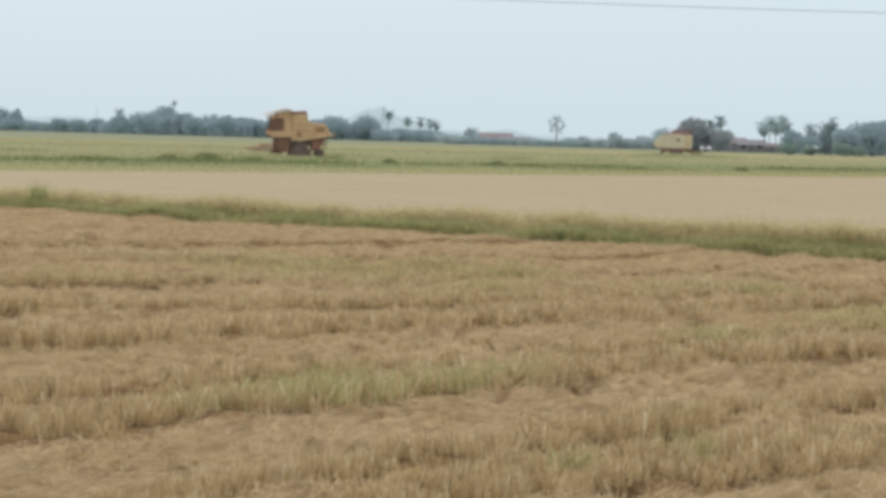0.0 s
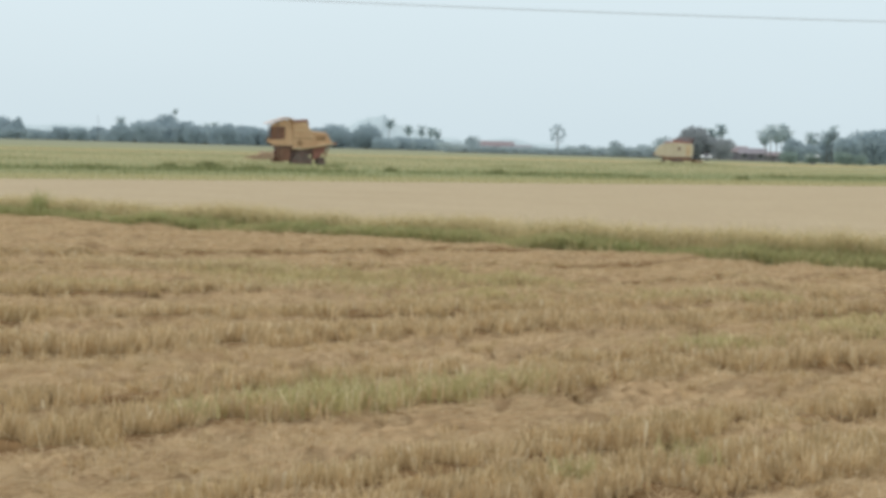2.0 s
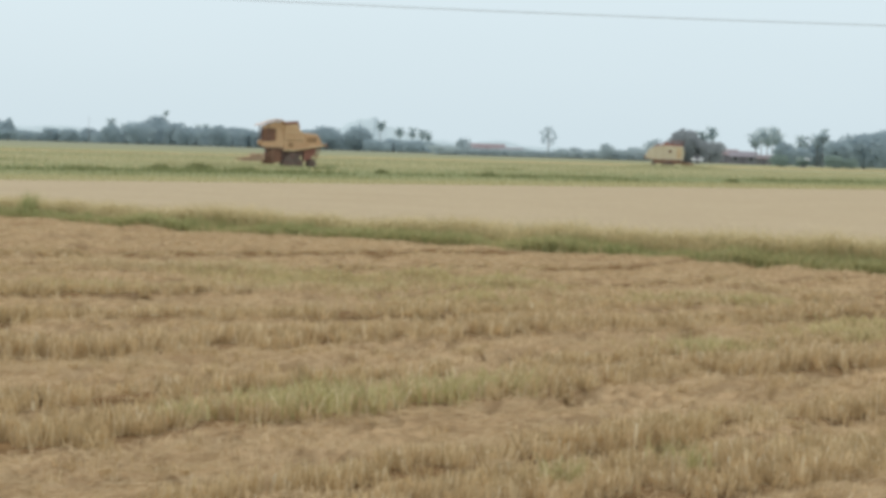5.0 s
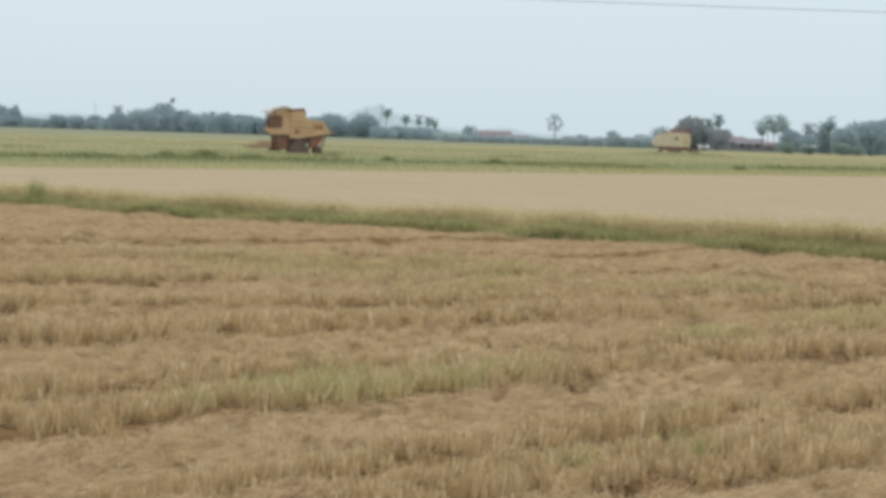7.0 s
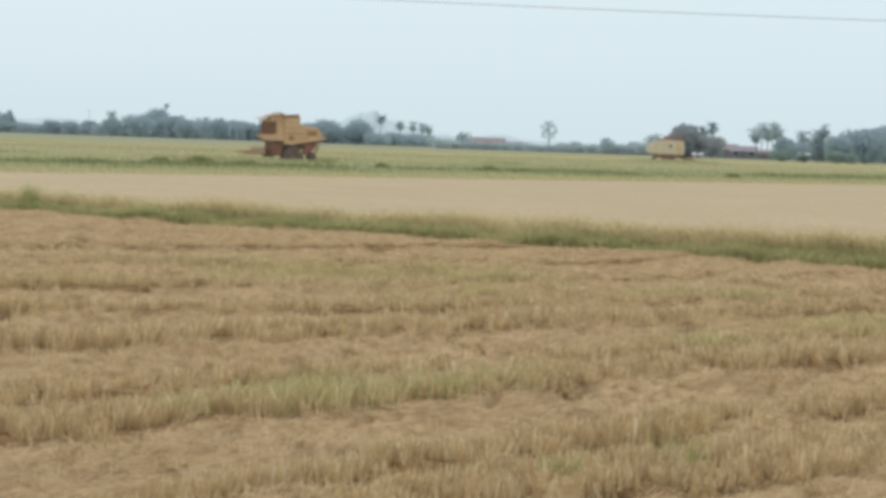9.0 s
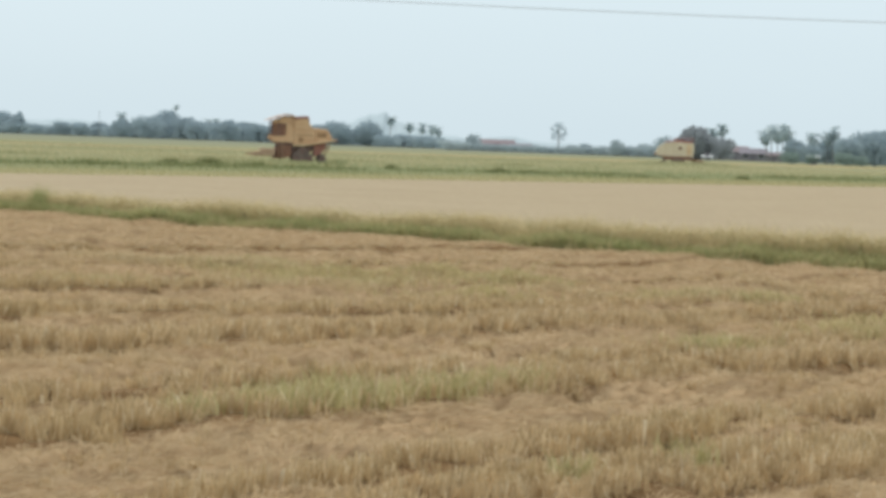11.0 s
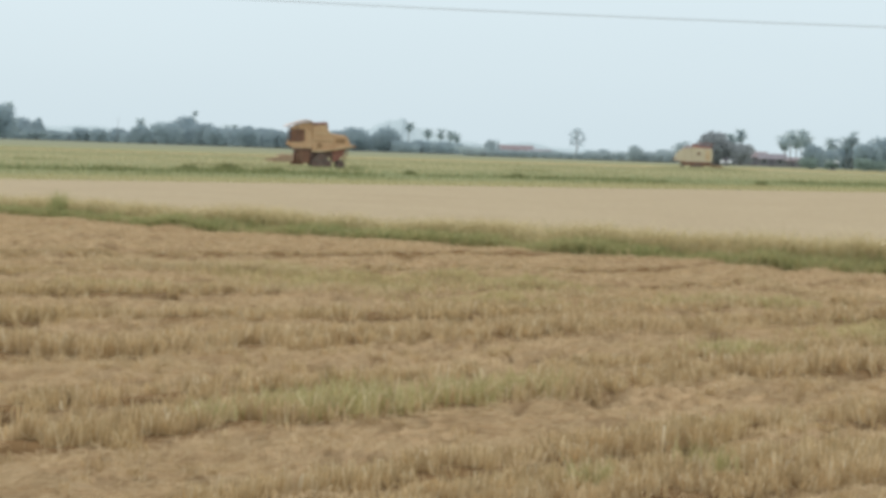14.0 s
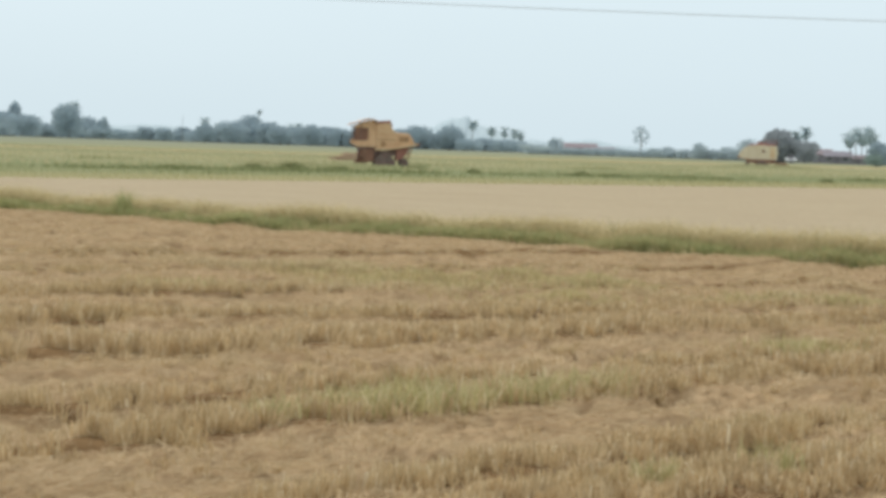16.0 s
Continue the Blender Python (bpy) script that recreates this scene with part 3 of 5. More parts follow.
def build_stubble():
    n = 60000
    c = wedge(n, 10.0, 56.0, power=1.35)
    q = c @ BUND_N
    stand, tall_here = stubble_lines(c[:, 0], c[:, 1])
    thin = fbm(c[:, 0] * 0.5, c[:, 1] * 0.5, 2, 71)
    near_bund = np.clip((BUND_Q - 2.0 - q) / 6.0, 0.03, 1)
    gaps = fbm((c @ ROW) * 2.6, (c @ ROW_N) * 1.6, 2, 77)
    keep = (gaps > 0.36) & (q < BUND_Q - 0.3) & (np.random.rand(n) < 0.16 * np.clip(thin * 3 - 0.7, 0, 1.6) + 0.95 * stand) & (np.random.rand(n) < (0.5 + thin) * near_bund)
    c, tall_here = c[keep], tall_here[keep]
    k = 18
    b = np.repeat(c, k, 0) + np.random.normal(0, 0.038, (len(c) * k, 2))
    shrink = np.clip((BUND_Q - b @ BUND_N) / 18.0, 0.45, 1)
    tall = np.repeat(np.random.uniform(0.16, 0.25, len(c)) * tall_here, k) * (0.7 + 0.6 * fbm(b[:, 0] * 0.6, b[:, 1] * 0.6, 2, 17)) * shrink
    hgt = tall * np.random.uniform(0.55, 1.12, len(b))
    wid = np.random.uniform(0.004, 0.009, len(b)) * (1 + b[:, 1] / 30) * np.where(np.random.rand(len(b)) < 0.04, 2.2, 1.0)
    # each clump leans its own way, its stalks spread a little round that
    lean = np.abs(np.repeat(np.abs(np.random.normal(0.0, 0.22, len(c))), k) + np.random.normal(0.05, 0.16, len(b)))
    az = np.repeat(np.random.rand(len(c)) * 2 * math.pi, k) + np.random.normal(0, 0.9, len(b))
    base = np.column_stack([b, ground_z(b[:, 0], b[:, 1]) - 0.015])
    green = np.random.rand(len(b)) < green_amount(b[:, 0], b[:, 1]) * 0.6
    d = ~green
    v, f = stalks(base[d], hgt[d], wid[d], lean[d], az[d])
    tagged(from_arrays("rice_stubble", v, f, M_STUBBLE), "cut dry rice stubble standing in strips between straw swaths", "stubble", kind="stuff")
    # bent dead leaves that hang from the cut stalks
    pick = np.random.rand(len(base)) < 0.1
    nn = pick.sum()
    v, f = blades(base[pick], hgt[pick] * 1.25, np.random.uniform(0.006, 0.012, nn) * (1 + base[pick, 1] / 40), np.abs(np.random.normal(0.3, 0.25, nn)), az[pick], 0.9)
    tagged(from_arrays("stubble_leaves", v, f, M_HUSK), "pale withered leaves hanging among the rice stubble", "stubble", kind="stuff")
    # thin olive regrowth in broad patches farther off
    out = [np.column_stack([np.random.normal(cx, hx * 0.55, int(1700 * hx * hy)), np.random.normal(cy, hy * 0.55, int(1700 * hx * hy))]) for cx, cy, hx, hy in OLIVE_PATCHES]
    p = np.concatenate(out)
    p = p[(p @ BUND_N) < BUND_Q - 0.4]
    nn = len(p)
    base3 = np.column_stack([p, ground_z(p[:, 0], p[:, 1]) - 0.01])
    v, f = blades(base3, np.random.uniform(0.06, 0.19, nn), np.random.uniform(0.01, 0.02, nn), np.abs(np.random.normal(0.3, 0.3, nn)), np.random.rand(nn) * 6.283, 0.6)
    tagged(from_arrays("thin_regrowth", v, f, M_THIN), "thin olive regrowth scattered over the far stubble", "grass", kind="stuff")
    # pale dry patches in the belt before the bund
    out = []
    for cx, cy, hx, hy, nn in ((-4.4, 35.0, 1.1, 0.5, 4200), (-3.0, 34.6, 0.8, 0.4, 2400), (3.7, 31.6, 0.45, 0.9, 1300), (1.9, 31.0, 0.7, 0.4, 700), (-1.6, 30.2, 1.2, 0.4, 900), (5.2, 34.5, 0.8, 0.5, 700)):
        out.append(np.column_stack([np.random.normal(cx, hx * 0.6, nn), np.random.normal(cy, hy * 0.6, nn)]))
    p = np.concatenate(out)
    nn = len(p)
    base3 = np.column_stack([p, ground_z(p[:, 0], p[:, 1]) - 0.01])
    v, f = blades(base3, np.random.uniform(0.07, 0.2, nn), np.random.uniform(0.012, 0.024, nn), np.abs(np.random.normal(0.4, 0.3, nn)), np.random.rand(nn) * 6.283, 0.7)
    tagged(from_arrays("dry_grass_patch", v, f, M_HUSK), "pale dry grass in patches before the bund", "grass", kind="stuff")
    # regrowth, denser and a little taller
    out = []
    for cx, cy, hx, hy in PATCHES:
        nn = int(1500 * hx * hy) + 60
        out.append(np.column_stack([np.random.normal(cx, hx * 0.6, nn), np.random.normal(cy, hy * 0.6, nn)]))
    p = np.concatenate(out)
    p = p[((p @ BUND_N) < BUND_Q - 0.2) & (row_mask(p[:, 0], p[:, 1]) < 0.6)]
    base2 = np.column_stack([p, ground_z(p[:, 0], p[:, 1]) - 0.015])
    base2 = np.concatenate([base2, base[green]])
    nn = len(base2)
    size = np.random.uniform(0.1, 0.27, nn) * np.clip((BUND_Q - base2[:, :2] @ BUND_N) / 18.0, 0.5, 1)
    v, f = blades(base2, size, np.random.uniform(0.005, 0.011, nn) * (1 + base2[:, 1] / 40),
                  np.abs(np.random.normal(0.2, 0.3, nn)), np.random.rand(nn) * 2 * math.pi, 0.35)
    tagged(from_arrays("rice_regrowth", v, f, M_REGROWTH), "pale green rice regrowth among the dry stubble", "grass", kind="stuff")


def build_straw():
    n = 560000
    c = wedge(n, 10.0, 56.0, power=1.5)
    q = c @ BUND_N
    m = row_mask(c[:, 0], c[:, 1])
    keep = (q < BUND_Q - 0.1 + bund_shift(c[:, 0])) & (np.random.rand(n) < (0.08 + 0.92 * m) * (1 - 0.8 * hollows(c[:, 0], c[:, 1])) * (1 - 0.6 * bare_spots(c[:, 0], c[:, 1])))
    c, m = c[keep], m[keep]
    n = len(c)
    z = ground_z(c[:, 0], c[:, 1]) + np.random.rand(n) ** 2 * (0.015 + 0.05 * m)
    row_az = math.atan2(ROW[1], ROW[0])
    flow = (fbm(c[:, 0] * 0.9, c[:, 1] * 0.9, 2, 41) - 0.5) * 3.0
    az = row_az + flow + np.random.normal(0, 0.5, n)
    v, f = straws(np.column_stack([c, z]), np.random.uniform(0.05, 0.2, n), np.random.uniform(0.0025, 0.005, n) * (1 + c[:, 1] / 30),
                  az, np.random.normal(0.05, 0.2, n))
    tagged(from_arrays("fallen_straw", v, f, M_STRAW), "matted tan straw lying in long swaths", "straw", kind="stuff")


def bund_place(q, u):
    """From distance across and along the bund to the plan."""
    t = np.array((BUND_N[1], -BUND_N[0]))
    return np.outer(q, BUND_N) + np.outer(u, t)


def build_bund():
    # green lower growth on the near slope, then taller dry grass that runs into the rice
    for name, mat, n, q0, spread, low, high, label in (
            ("bund_grass", M_BUND, 76000, -0.4, 0.7, 0.2, 0.41, "shaggy green grass along the field bund"),
            ("dry_bund_grass", M_FRINGE, 76000, 0.25, 1.05, 0.3, 0.62, "taller dry brown grass behind the green bund")):
        u = np.random.uniform(-58, -2, n)
        q = np.minimum(BUND_Q + q0 + np.abs(np.random.normal(0, spread, n)), BUND_Q + 2.2 + np.random.rand(n) * 0.3)
        p = bund_place(q, u)
        q = q + bund_shift(p[:, 0])
        p = bund_place(q, u)
        clump = fbm(p[:, 0] * 0.7, p[:, 1] * 0.7, 3, 61)
        lush = np.interp(p[:, 0], (-11, -9, -7.5, -4, -1.5, -0.3, 0.6, 2.0, 3.5, 5.0, 6.2, 7.5), (0.6, 0.75, 0.85, 1.0, 0.85, 0.65, 0.7, 0.75, 0.65, 0.6, 0.8, 1.0))
        share = (lush if mat is M_BUND else 1.25 - 0.5 * lush)
        keep = np.random.rand(n) < (0.25 + 1.35 * clump) * share
        p, clump, lush = p[keep], clump[keep], lush[keep]
        n = len(p)
        hgt = np.random.uniform(low, high, n) * (0.45 + 1.1 * clump)
        base = np.column_stack([p, ground_z(p[:, 0], p[:, 1]) - 0.02])
        v, f = blades(base, hgt, np.random.uniform(0.01, 0.022, n), np.abs(np.random.normal(0.25, 0.25, n)), np.random.rand(n) * 6.283, 0.8)
        tagged(from_arrays(name, v, f, mat), label, "grass", kind="stuff")
    # loose dry tufts: some at the foot, taller plumes on the farther crest
    tufts = 420
    u = np.random.uniform(-58, -2, tufts)
    high = np.random.rand(tufts) < 0.6
    q = BUND_Q + np.where(high, np.random.uniform(0.7, 2.0, tufts), np.random.uniform(-0.6, 0.5, tufts))
    p = bund_place(q, u)
    p = bund_place(q + bund_shift(p[:, 0]), u)
    k = 26
    top = np.repeat(np.where(high, np.random.uniform(0.4, 0.72, tufts) * np.interp(p[:, 0], (-8, 0, 4), (0.75, 0.9, 1.1)), np.random.uniform(0.12, 0.3, tufts)), k)
    b = np.repeat(p, k, 0) + np.random.normal(0, 0.09, (tufts * k, 2))
    base = np.column_stack([b, ground_z(b[:, 0], b[:, 1]) - 0.02])
    v, f = blades(base, top * np.random.uniform(0.5, 1.05, len(b)), np.random.uniform(0.01, 0.02, len(b)), np.abs(np.random.normal(0.2, 0.2, len(b))), np.random.rand(len(b)) * 6.283, 0.6)
    tagged(from_arrays("dry_grass_tufts", v, f, M_OLIVE), "loose olive and dry tufts scattered along the bund", "grass", kind="stuff")


def build_tuft(px, py, d, height, count):
    x, y, z = spot(px, py, d)
    p = np.column_stack([np.random.normal(x, 0.13, count), np.random.normal(y, 0.2, count)])
    base = np.column_stack([p, ground_z(p[:, 0], p[:, 1]) - 0.02])
    v, f = blades(base, np.random.uniform(0.5, 1.0, count) * height, np.random.uniform(0.01, 0.02, count),
                  np.abs(np.random.normal(0.12, 0.2, count)), np.random.rand(count) * 6.283, 0.3)
    tagged(from_arrays("tall_grass_tuft", v, f, M_BUND), "tall dark green grass tuft on the bund", "grass tuft", kind="stuff")


def edge_place(q, p):
    """Plan place at q across the bund and p across the field edges."""
    inv = np.linalg.inv(np.array([BUND_N, EDGE_N]))
    return np.column_stack([q, p]) @ inv.T


def build_ripe_rice():
    qs = np.concatenate([[BUND_Q + 1.55, BUND_Q + 1.6], np.arange(BUND_Q + 1.9, 150, 0.5)])
    ps = np.concatenate([np.arange(-30, RIPE_P, 0.5), [RIPE_P, RIPE_P + 0.05]])
    Q, P = np.meshgrid(qs, ps)
    xy = edge_place(Q.ravel(), P.ravel())
    z = 0.27 + 0.008 * fbm(xy[:, 0] * 1.3, xy[:, 1] * 1.3, 3, 51) + 0.02 * fbm(xy[:, 0] * 0.15, xy[:, 1] * 0.15, 2, 52)
    edge = (Q.ravel() < BUND_Q + 1.58) | (P.ravel() > RIPE_P + 0.01)
    z[edge] = -0.02
    nx, ny = len(qs), len(ps)
    i = (np.arange(ny - 1)[:, None] * nx + np.arange(nx - 1)[None, :]).ravel()
    f = np.stack([i, i + nx, i + nx + 1, i + 1], 1)
    tagged(from_arrays("ripe_rice_canopy", np.column_stack([xy, z]), f, M_RIPE_BED, True), "dense tan canopy of ripe rice behind the bund", "rice crop", kind="stuff")
    n = 130000
    c = wedge(n, 40, 145, margin=3, power=1.3)
    q, p = c @ BUND_N, c @ EDGE_N
    c = c[(q > BUND_Q + 1.5) & (p < RIPE_P)]
    n = len(c)
    base = np.column_stack([c, np.full(n, 0.17)])
    v, f = blades(base, np.random.uniform(0.1, 0.2, n), np.random.uniform(0.012, 0.028, n) * (0.6 + c[:, 1] / 80),
                  np.abs(np.random.normal(0.5, 0.3, n)), np.random.rand(n) * 6.283, 1.1)
    tagged(from_arrays("ripe_rice_ears", v, f, M_RIPE), "drooping tan ears of ripe rice", "rice crop", kind="stuff")


def build_far_fields():
    n = 110000
    c = wedge(n, 78, 330, margin=4, power=1.2)
    p = c @ EDGE_N
    c = c[p > RIPE_P + 0.1]
    n = len(c)
    base = np.column_stack([c, np.full(n, -0.02)])
    v, f = blades(base, np.random.uniform(0.06, 0.2, n), np.random.uniform(0.03, 0.08, n) * (0.5 + c[:, 1] / 150),
                  np.abs(np.random.normal(0.2, 0.3, n)), np.random.rand(n) * 6.283, 0.6)
    tagged(from_arrays("green_rice_field", v, f, M_GREENF), "low yellow-green rice in the farther paddies", "rice crop", kind="stuff")
    # narrow strips of ripe rice between the greener paddies
    for p0, p1, far, n, low, high in ((205, 236, 480, 16000, 0.12, 0.3), (113, 119, 230, 5000, 0.08, 0.2), (160, 168, 330, 5000, 0.1, 0.22)):
        c = wedge(n * 6, 90, far, margin=4)
        p = c @ EDGE_N
        c = c[(p > p0) & (p < p1)][:n]
        k = len(c)
        v, f = blades(np.column_stack([c, np.full(k, -0.02)]), np.random.uniform(low, high, k), np.random.uniform(0.08, 0.2, k), np.abs(np.random.normal(0.3, 0.3, k)), np.random.rand(k) * 6.283, 0.8)
        tagged(from_arrays("ripe_rice_strip", v, f, M_FRINGE), "narrow yellow strip of ripe rice in a far paddy", "rice crop", kind="stuff")
    # far bund: dark grass in broken clumps
    for line, amount, low, high in ((GREEN_P, 11000, 0.1, 0.4), (GREEN_P - 9, 3000, 0.08, 0.22), (GREEN_P + 38, 5000, 0.1, 0.3)):
        t = np.array((EDGE_N[1], -EDGE_N[0]))
        u = np.random.uniform(60, 190, amount) if line > 95 else np.random.uniform(50, 170, amount)
        clump = fbm(u * 0.16, u * 0 + line, 3, 81)
        keep = np.random.rand(amount) < (clump - 0.35) * 2.4
        u, clump = u[keep], clump[keep]
        w = np.random.normal(line, 0.9, len(u))
        pl = np.outer(w, EDGE_N) + np.outer(u, t)
        k = len(u)
        v, f = blades(np.column_stack([pl, np.full(k, -0.02)]), np.random.uniform(low, high, k) * (0.4 + clump), np.random.uniform(0.05, 0.12, k),
                      np.abs(np.random.normal(0.25, 0.25, k)), np.random.rand(k) * 6.283, 0.5)
        tagged(from_arrays("far_bund_grass", v, f, M_WEED), "dark green grass on a distant field bund", "grass", kind="stuff")


def build_field_clumps():
    """Weedy clumps along the far bund: bearing, height on the chart, distance, half length and height in metres."""
    for px, py, d, half, tall in ((366, 288, 150, 1.3, 0.75), (300, 286, 148, 1.1, 0.5), (450, 290, 152, 1.6, 0.4), (690, 291, 158, 0.6, 0.55), (880, 296, 160, 0.9, 0.6),
                                  (940, 297, 162, 1.4, 0.35), (1310, 302, 170, 0.8, 0.5), (1130, 300, 166, 1.2, 0.3), (500, 281, 176, 2.2, 0.32), (545, 281, 176, 1.6, 0.26), (585, 284, 174, 1.5, 0.3)):
        n = int(260 * half)
        x, y, _ = spot(px, py, d)
        r = np.random.normal(0, 0.5, (n, 2)) * half
        base = np.column_stack([x + r[:, 0], y + r[:, 1] * 0.5, np.full(n, -0.02)])
        tall_here = tall * np.exp(-(r[:, 0] / half) ** 2)
        v, f = blades(base, np.random.uniform(0.4, 1.0, n) * tall_here + 0.05, np.random.uniform(0.03, 0.07, n), np.abs(np.random.normal(0.25, 0.25, n)), np.random.rand(n) * 6.283, 0.6)
        tagged(from_arrays("weed_clump", v, f, M_WEED), "dark green weedy clump on the far bund", "weeds", kind="stuff")


def build_standing_crop():
    x, y, _ = spot(1193, 270, 345.0)
    n = 2600
    c = np.column_stack([np.random.uniform(x - 9, x + 11, n), np.random.uniform(y - 7, y - 1.5, n), np.full(n, -0.02)])
    v, f = blades(c, np.random.uniform(0.3, 0.62, n) * np.exp(-((c[:, 0] - x - 1) / 8.0) ** 4), np.random.uniform(0.06, 0.14, n), np.abs(np.random.normal(0.2, 0.2, n)), np.random.rand(n) * 6.283, 0.5)
    tagged(from_arrays("standing_rice", v, f, M_GREENF), "uncut rice standing before the far harvester", "rice crop", kind="stuff")
    x, y, _ = spot(500, 279, 178.0)
    n = 5200
    c = np.column_stack([np.random.uniform(x - 9, x + 5, n), np.random.uniform(y - 4, y - 0.6, n), np.full(n, -0.02)])
    v, f = blades(c, np.random.uniform(0.2, 0.42, n) * (0.4 + fbm(c[:, 0] * 0.5, c[:, 1] * 0.3, 2, 91)), np.random.uniform(0.03, 0.07, n), np.abs(np.random.normal(0.2, 0.2, n)), np.random.rand(n) * 6.283, 0.5)
    tagged(from_arrays("standing_rice", v, f, M_GREENF), "uncut green rice standing before the yellow harvester", "rice crop", kind="stuff")


# ---- trees ----
def leaf_cloud(lobes, count, size, rng):
    """Leaf clumps spread through lobes (x, y, z, rx, ry, rz), as small bent quads."""
    lobes = np.array(lobes)
    vol = np.prod(lobes[:, 3:], 1) ** 0.67
    pick = rng.choice(len(lobes), count, p=vol / vol.sum())
    d = rng.normal(size=(count, 3))
    d /= np.linalg.norm(d, axis=1)[:, None]
    r = rng.random(count) ** 0.45 * rng.uniform(0.85, 1.12, count)
    c = lobes[pick, :3] + d * lobes[pick, 3:] * r[:, None]
    # leaves turned towards the camera flatten the shading, imitating haze
    nrm = d * 0.3 + rng.normal(size=(count, 3)) * 0.3 + np.array((0, -0.85, 0.25))
    nrm /= np.linalg.norm(nrm, axis=1)[:, None]
    a = np.cross(nrm, rng.normal(size=(count, 3)))
    a /= np.linalg.norm(a, axis=1)[:, None]
    b = np.cross(nrm, a)
    s = size * rng.uniform(0.5, 1.3, count)[:, None]
    v = np.stack([c - a * s, c - b * s * 0.7, c + a * s, c + b * s * 0.7], 1).reshape(-1, 3)
    return v, np.arange(count)[:, None] * 4 + np.array([[0, 1, 2, 3]])


def broad_tree(px, top, width, d, base_label, mat, seed, count=700, shape="round"):
    """A broad-leaved tree: bearing, top and crown width by the chart, d metres off."""
    rng = np.random.default_rng(seed)
    x, y, ztop = spot(px, top, d)
    h, w = max(ztop, 1.2), width / F * d * 1.3
    tree = thing("broadleaf_tree", pose(x, y, 0), base_label, "tree", "trees along the field edge")
    bm = bmesh.new()
    fork = h * 0.3
    tube(bm, [(0, 0, -0.1), (0.05, 0, fork * 0.5), (0.0, 0.05, fork), (0.1, 0, h * 0.6)], [h * 0.03, h * 0.024, h * 0.02, h * 0.008])
    part("trunk", bm, M_BARK, tree)
    lobes = []
    k = 7 if shape != "cone" else 6
    for i in range(k):
        a = rng.random() * 6.283
        if shape == "cone":
            t = i / (k - 1)
            r = w * 0.5 * (1 - t * 0.8)
            lobes.append((math.cos(a) * r * 0.25, math.sin(a) * r * 0.25, h * (0.28 + 0.62 * t), r * 0.85, r * 0.85, h * 0.14))
        else:
            rr = w * 0.5 * rng.uniform(0.25, 0.62)
            zz = h * rng.uniform(0.42, 0.78)
            lobes.append((math.cos(a) * rr, math.sin(a) * rr, zz, w * rng.uniform(0.2, 0.3), w * 0.25, min(h - zz, h * 0.26)))
    if shape == "dome":
        lobes = [(0, 0, h * 0.5, w * 0.5, w * 0.5, h * 0.48), (w * 0.2, 0, h * 0.35, w * 0.3, w * 0.3, h * 0.3), (-w * 0.2, 0, h * 0.4, w * 0.3, w * 0.3, h * 0.35), (0, -w * 0.2, h * 0.6, w * 0.3, w * 0.3, h * 0.3)]
    elif shape != "cone":
        lobes.append((0, 0, h * 0.6, w * 0.4, w * 0.4, h * 0.38))
        lobes.append((0, 0, h * 0.26, w * 0.42, w * 0.42, h * 0.24))
    v, f = leaf_cloud(lobes, int(count * 3.6), h * 0.034 + 0.1, rng)
    array_part("crown", v, f, mat, tree)
    for lo in lobes[:4]:
        bm = bmesh.new()
        tube(bm, [(0, 0.05, fork), (lo[0] * 0.5, lo[1] * 0.5, (fork + lo[2]) * 0.5), lo[:3]], [h * 0.014, h * 0.01, h * 0.004], 6)
        part("limb", bm, M_BARK, tree)
    return tree


def sparse_tree(px, top, width, d, seed):
    """A tall thin tree with a wispy oval crown."""
    rng = np.random.default_rng(seed)
    x, y, h = spot(px, top, d)
    w = width / F * d
    tree = thing("sparse_tree", pose(x, y, 0), "tall thin half-bare tree standing alone at the field edge", "tree", "trees along the field edge")
    bm = bmesh.new()
    tube(bm, [(0, 0, -0.1), (0.15, 0, h * 0.4), (-0.1, 0, h * 0.75), (0.1, 0, h * 0.97)], [0.22, 0.16, 0.1, 0.03])
    part("trunk", bm, M_BARK, tree)
    lobes = []
    for i in range(15):
        t = i / 14
        z = h * (0.42 + 0.5 * t)
        a, r = i * 2.4, w * 0.52 * math.sin(math.pi * (0.22 + 0.66 * t)) * rng.uniform(0.5, 1.05)
        end = (math.cos(a) * r, math.sin(a) * r, min(z + h * 0.08, h * 0.97))
        bm = bmesh.new()
        tube(bm, [(0.05, 0, z - h * 0.08), (end[0] * 0.5, end[1] * 0.5, z), end], [0.06, 0.045, 0.02], 5)
        part("limb", bm, M_BARK, tree)
        lobes.append((*end, w * 0.2, w * 0.2, h * 0.085))
    v, f = leaf_cloud(lobes, 620, 0.15, rng)
    array_part("crown", v, f, M_LEAF, tree)


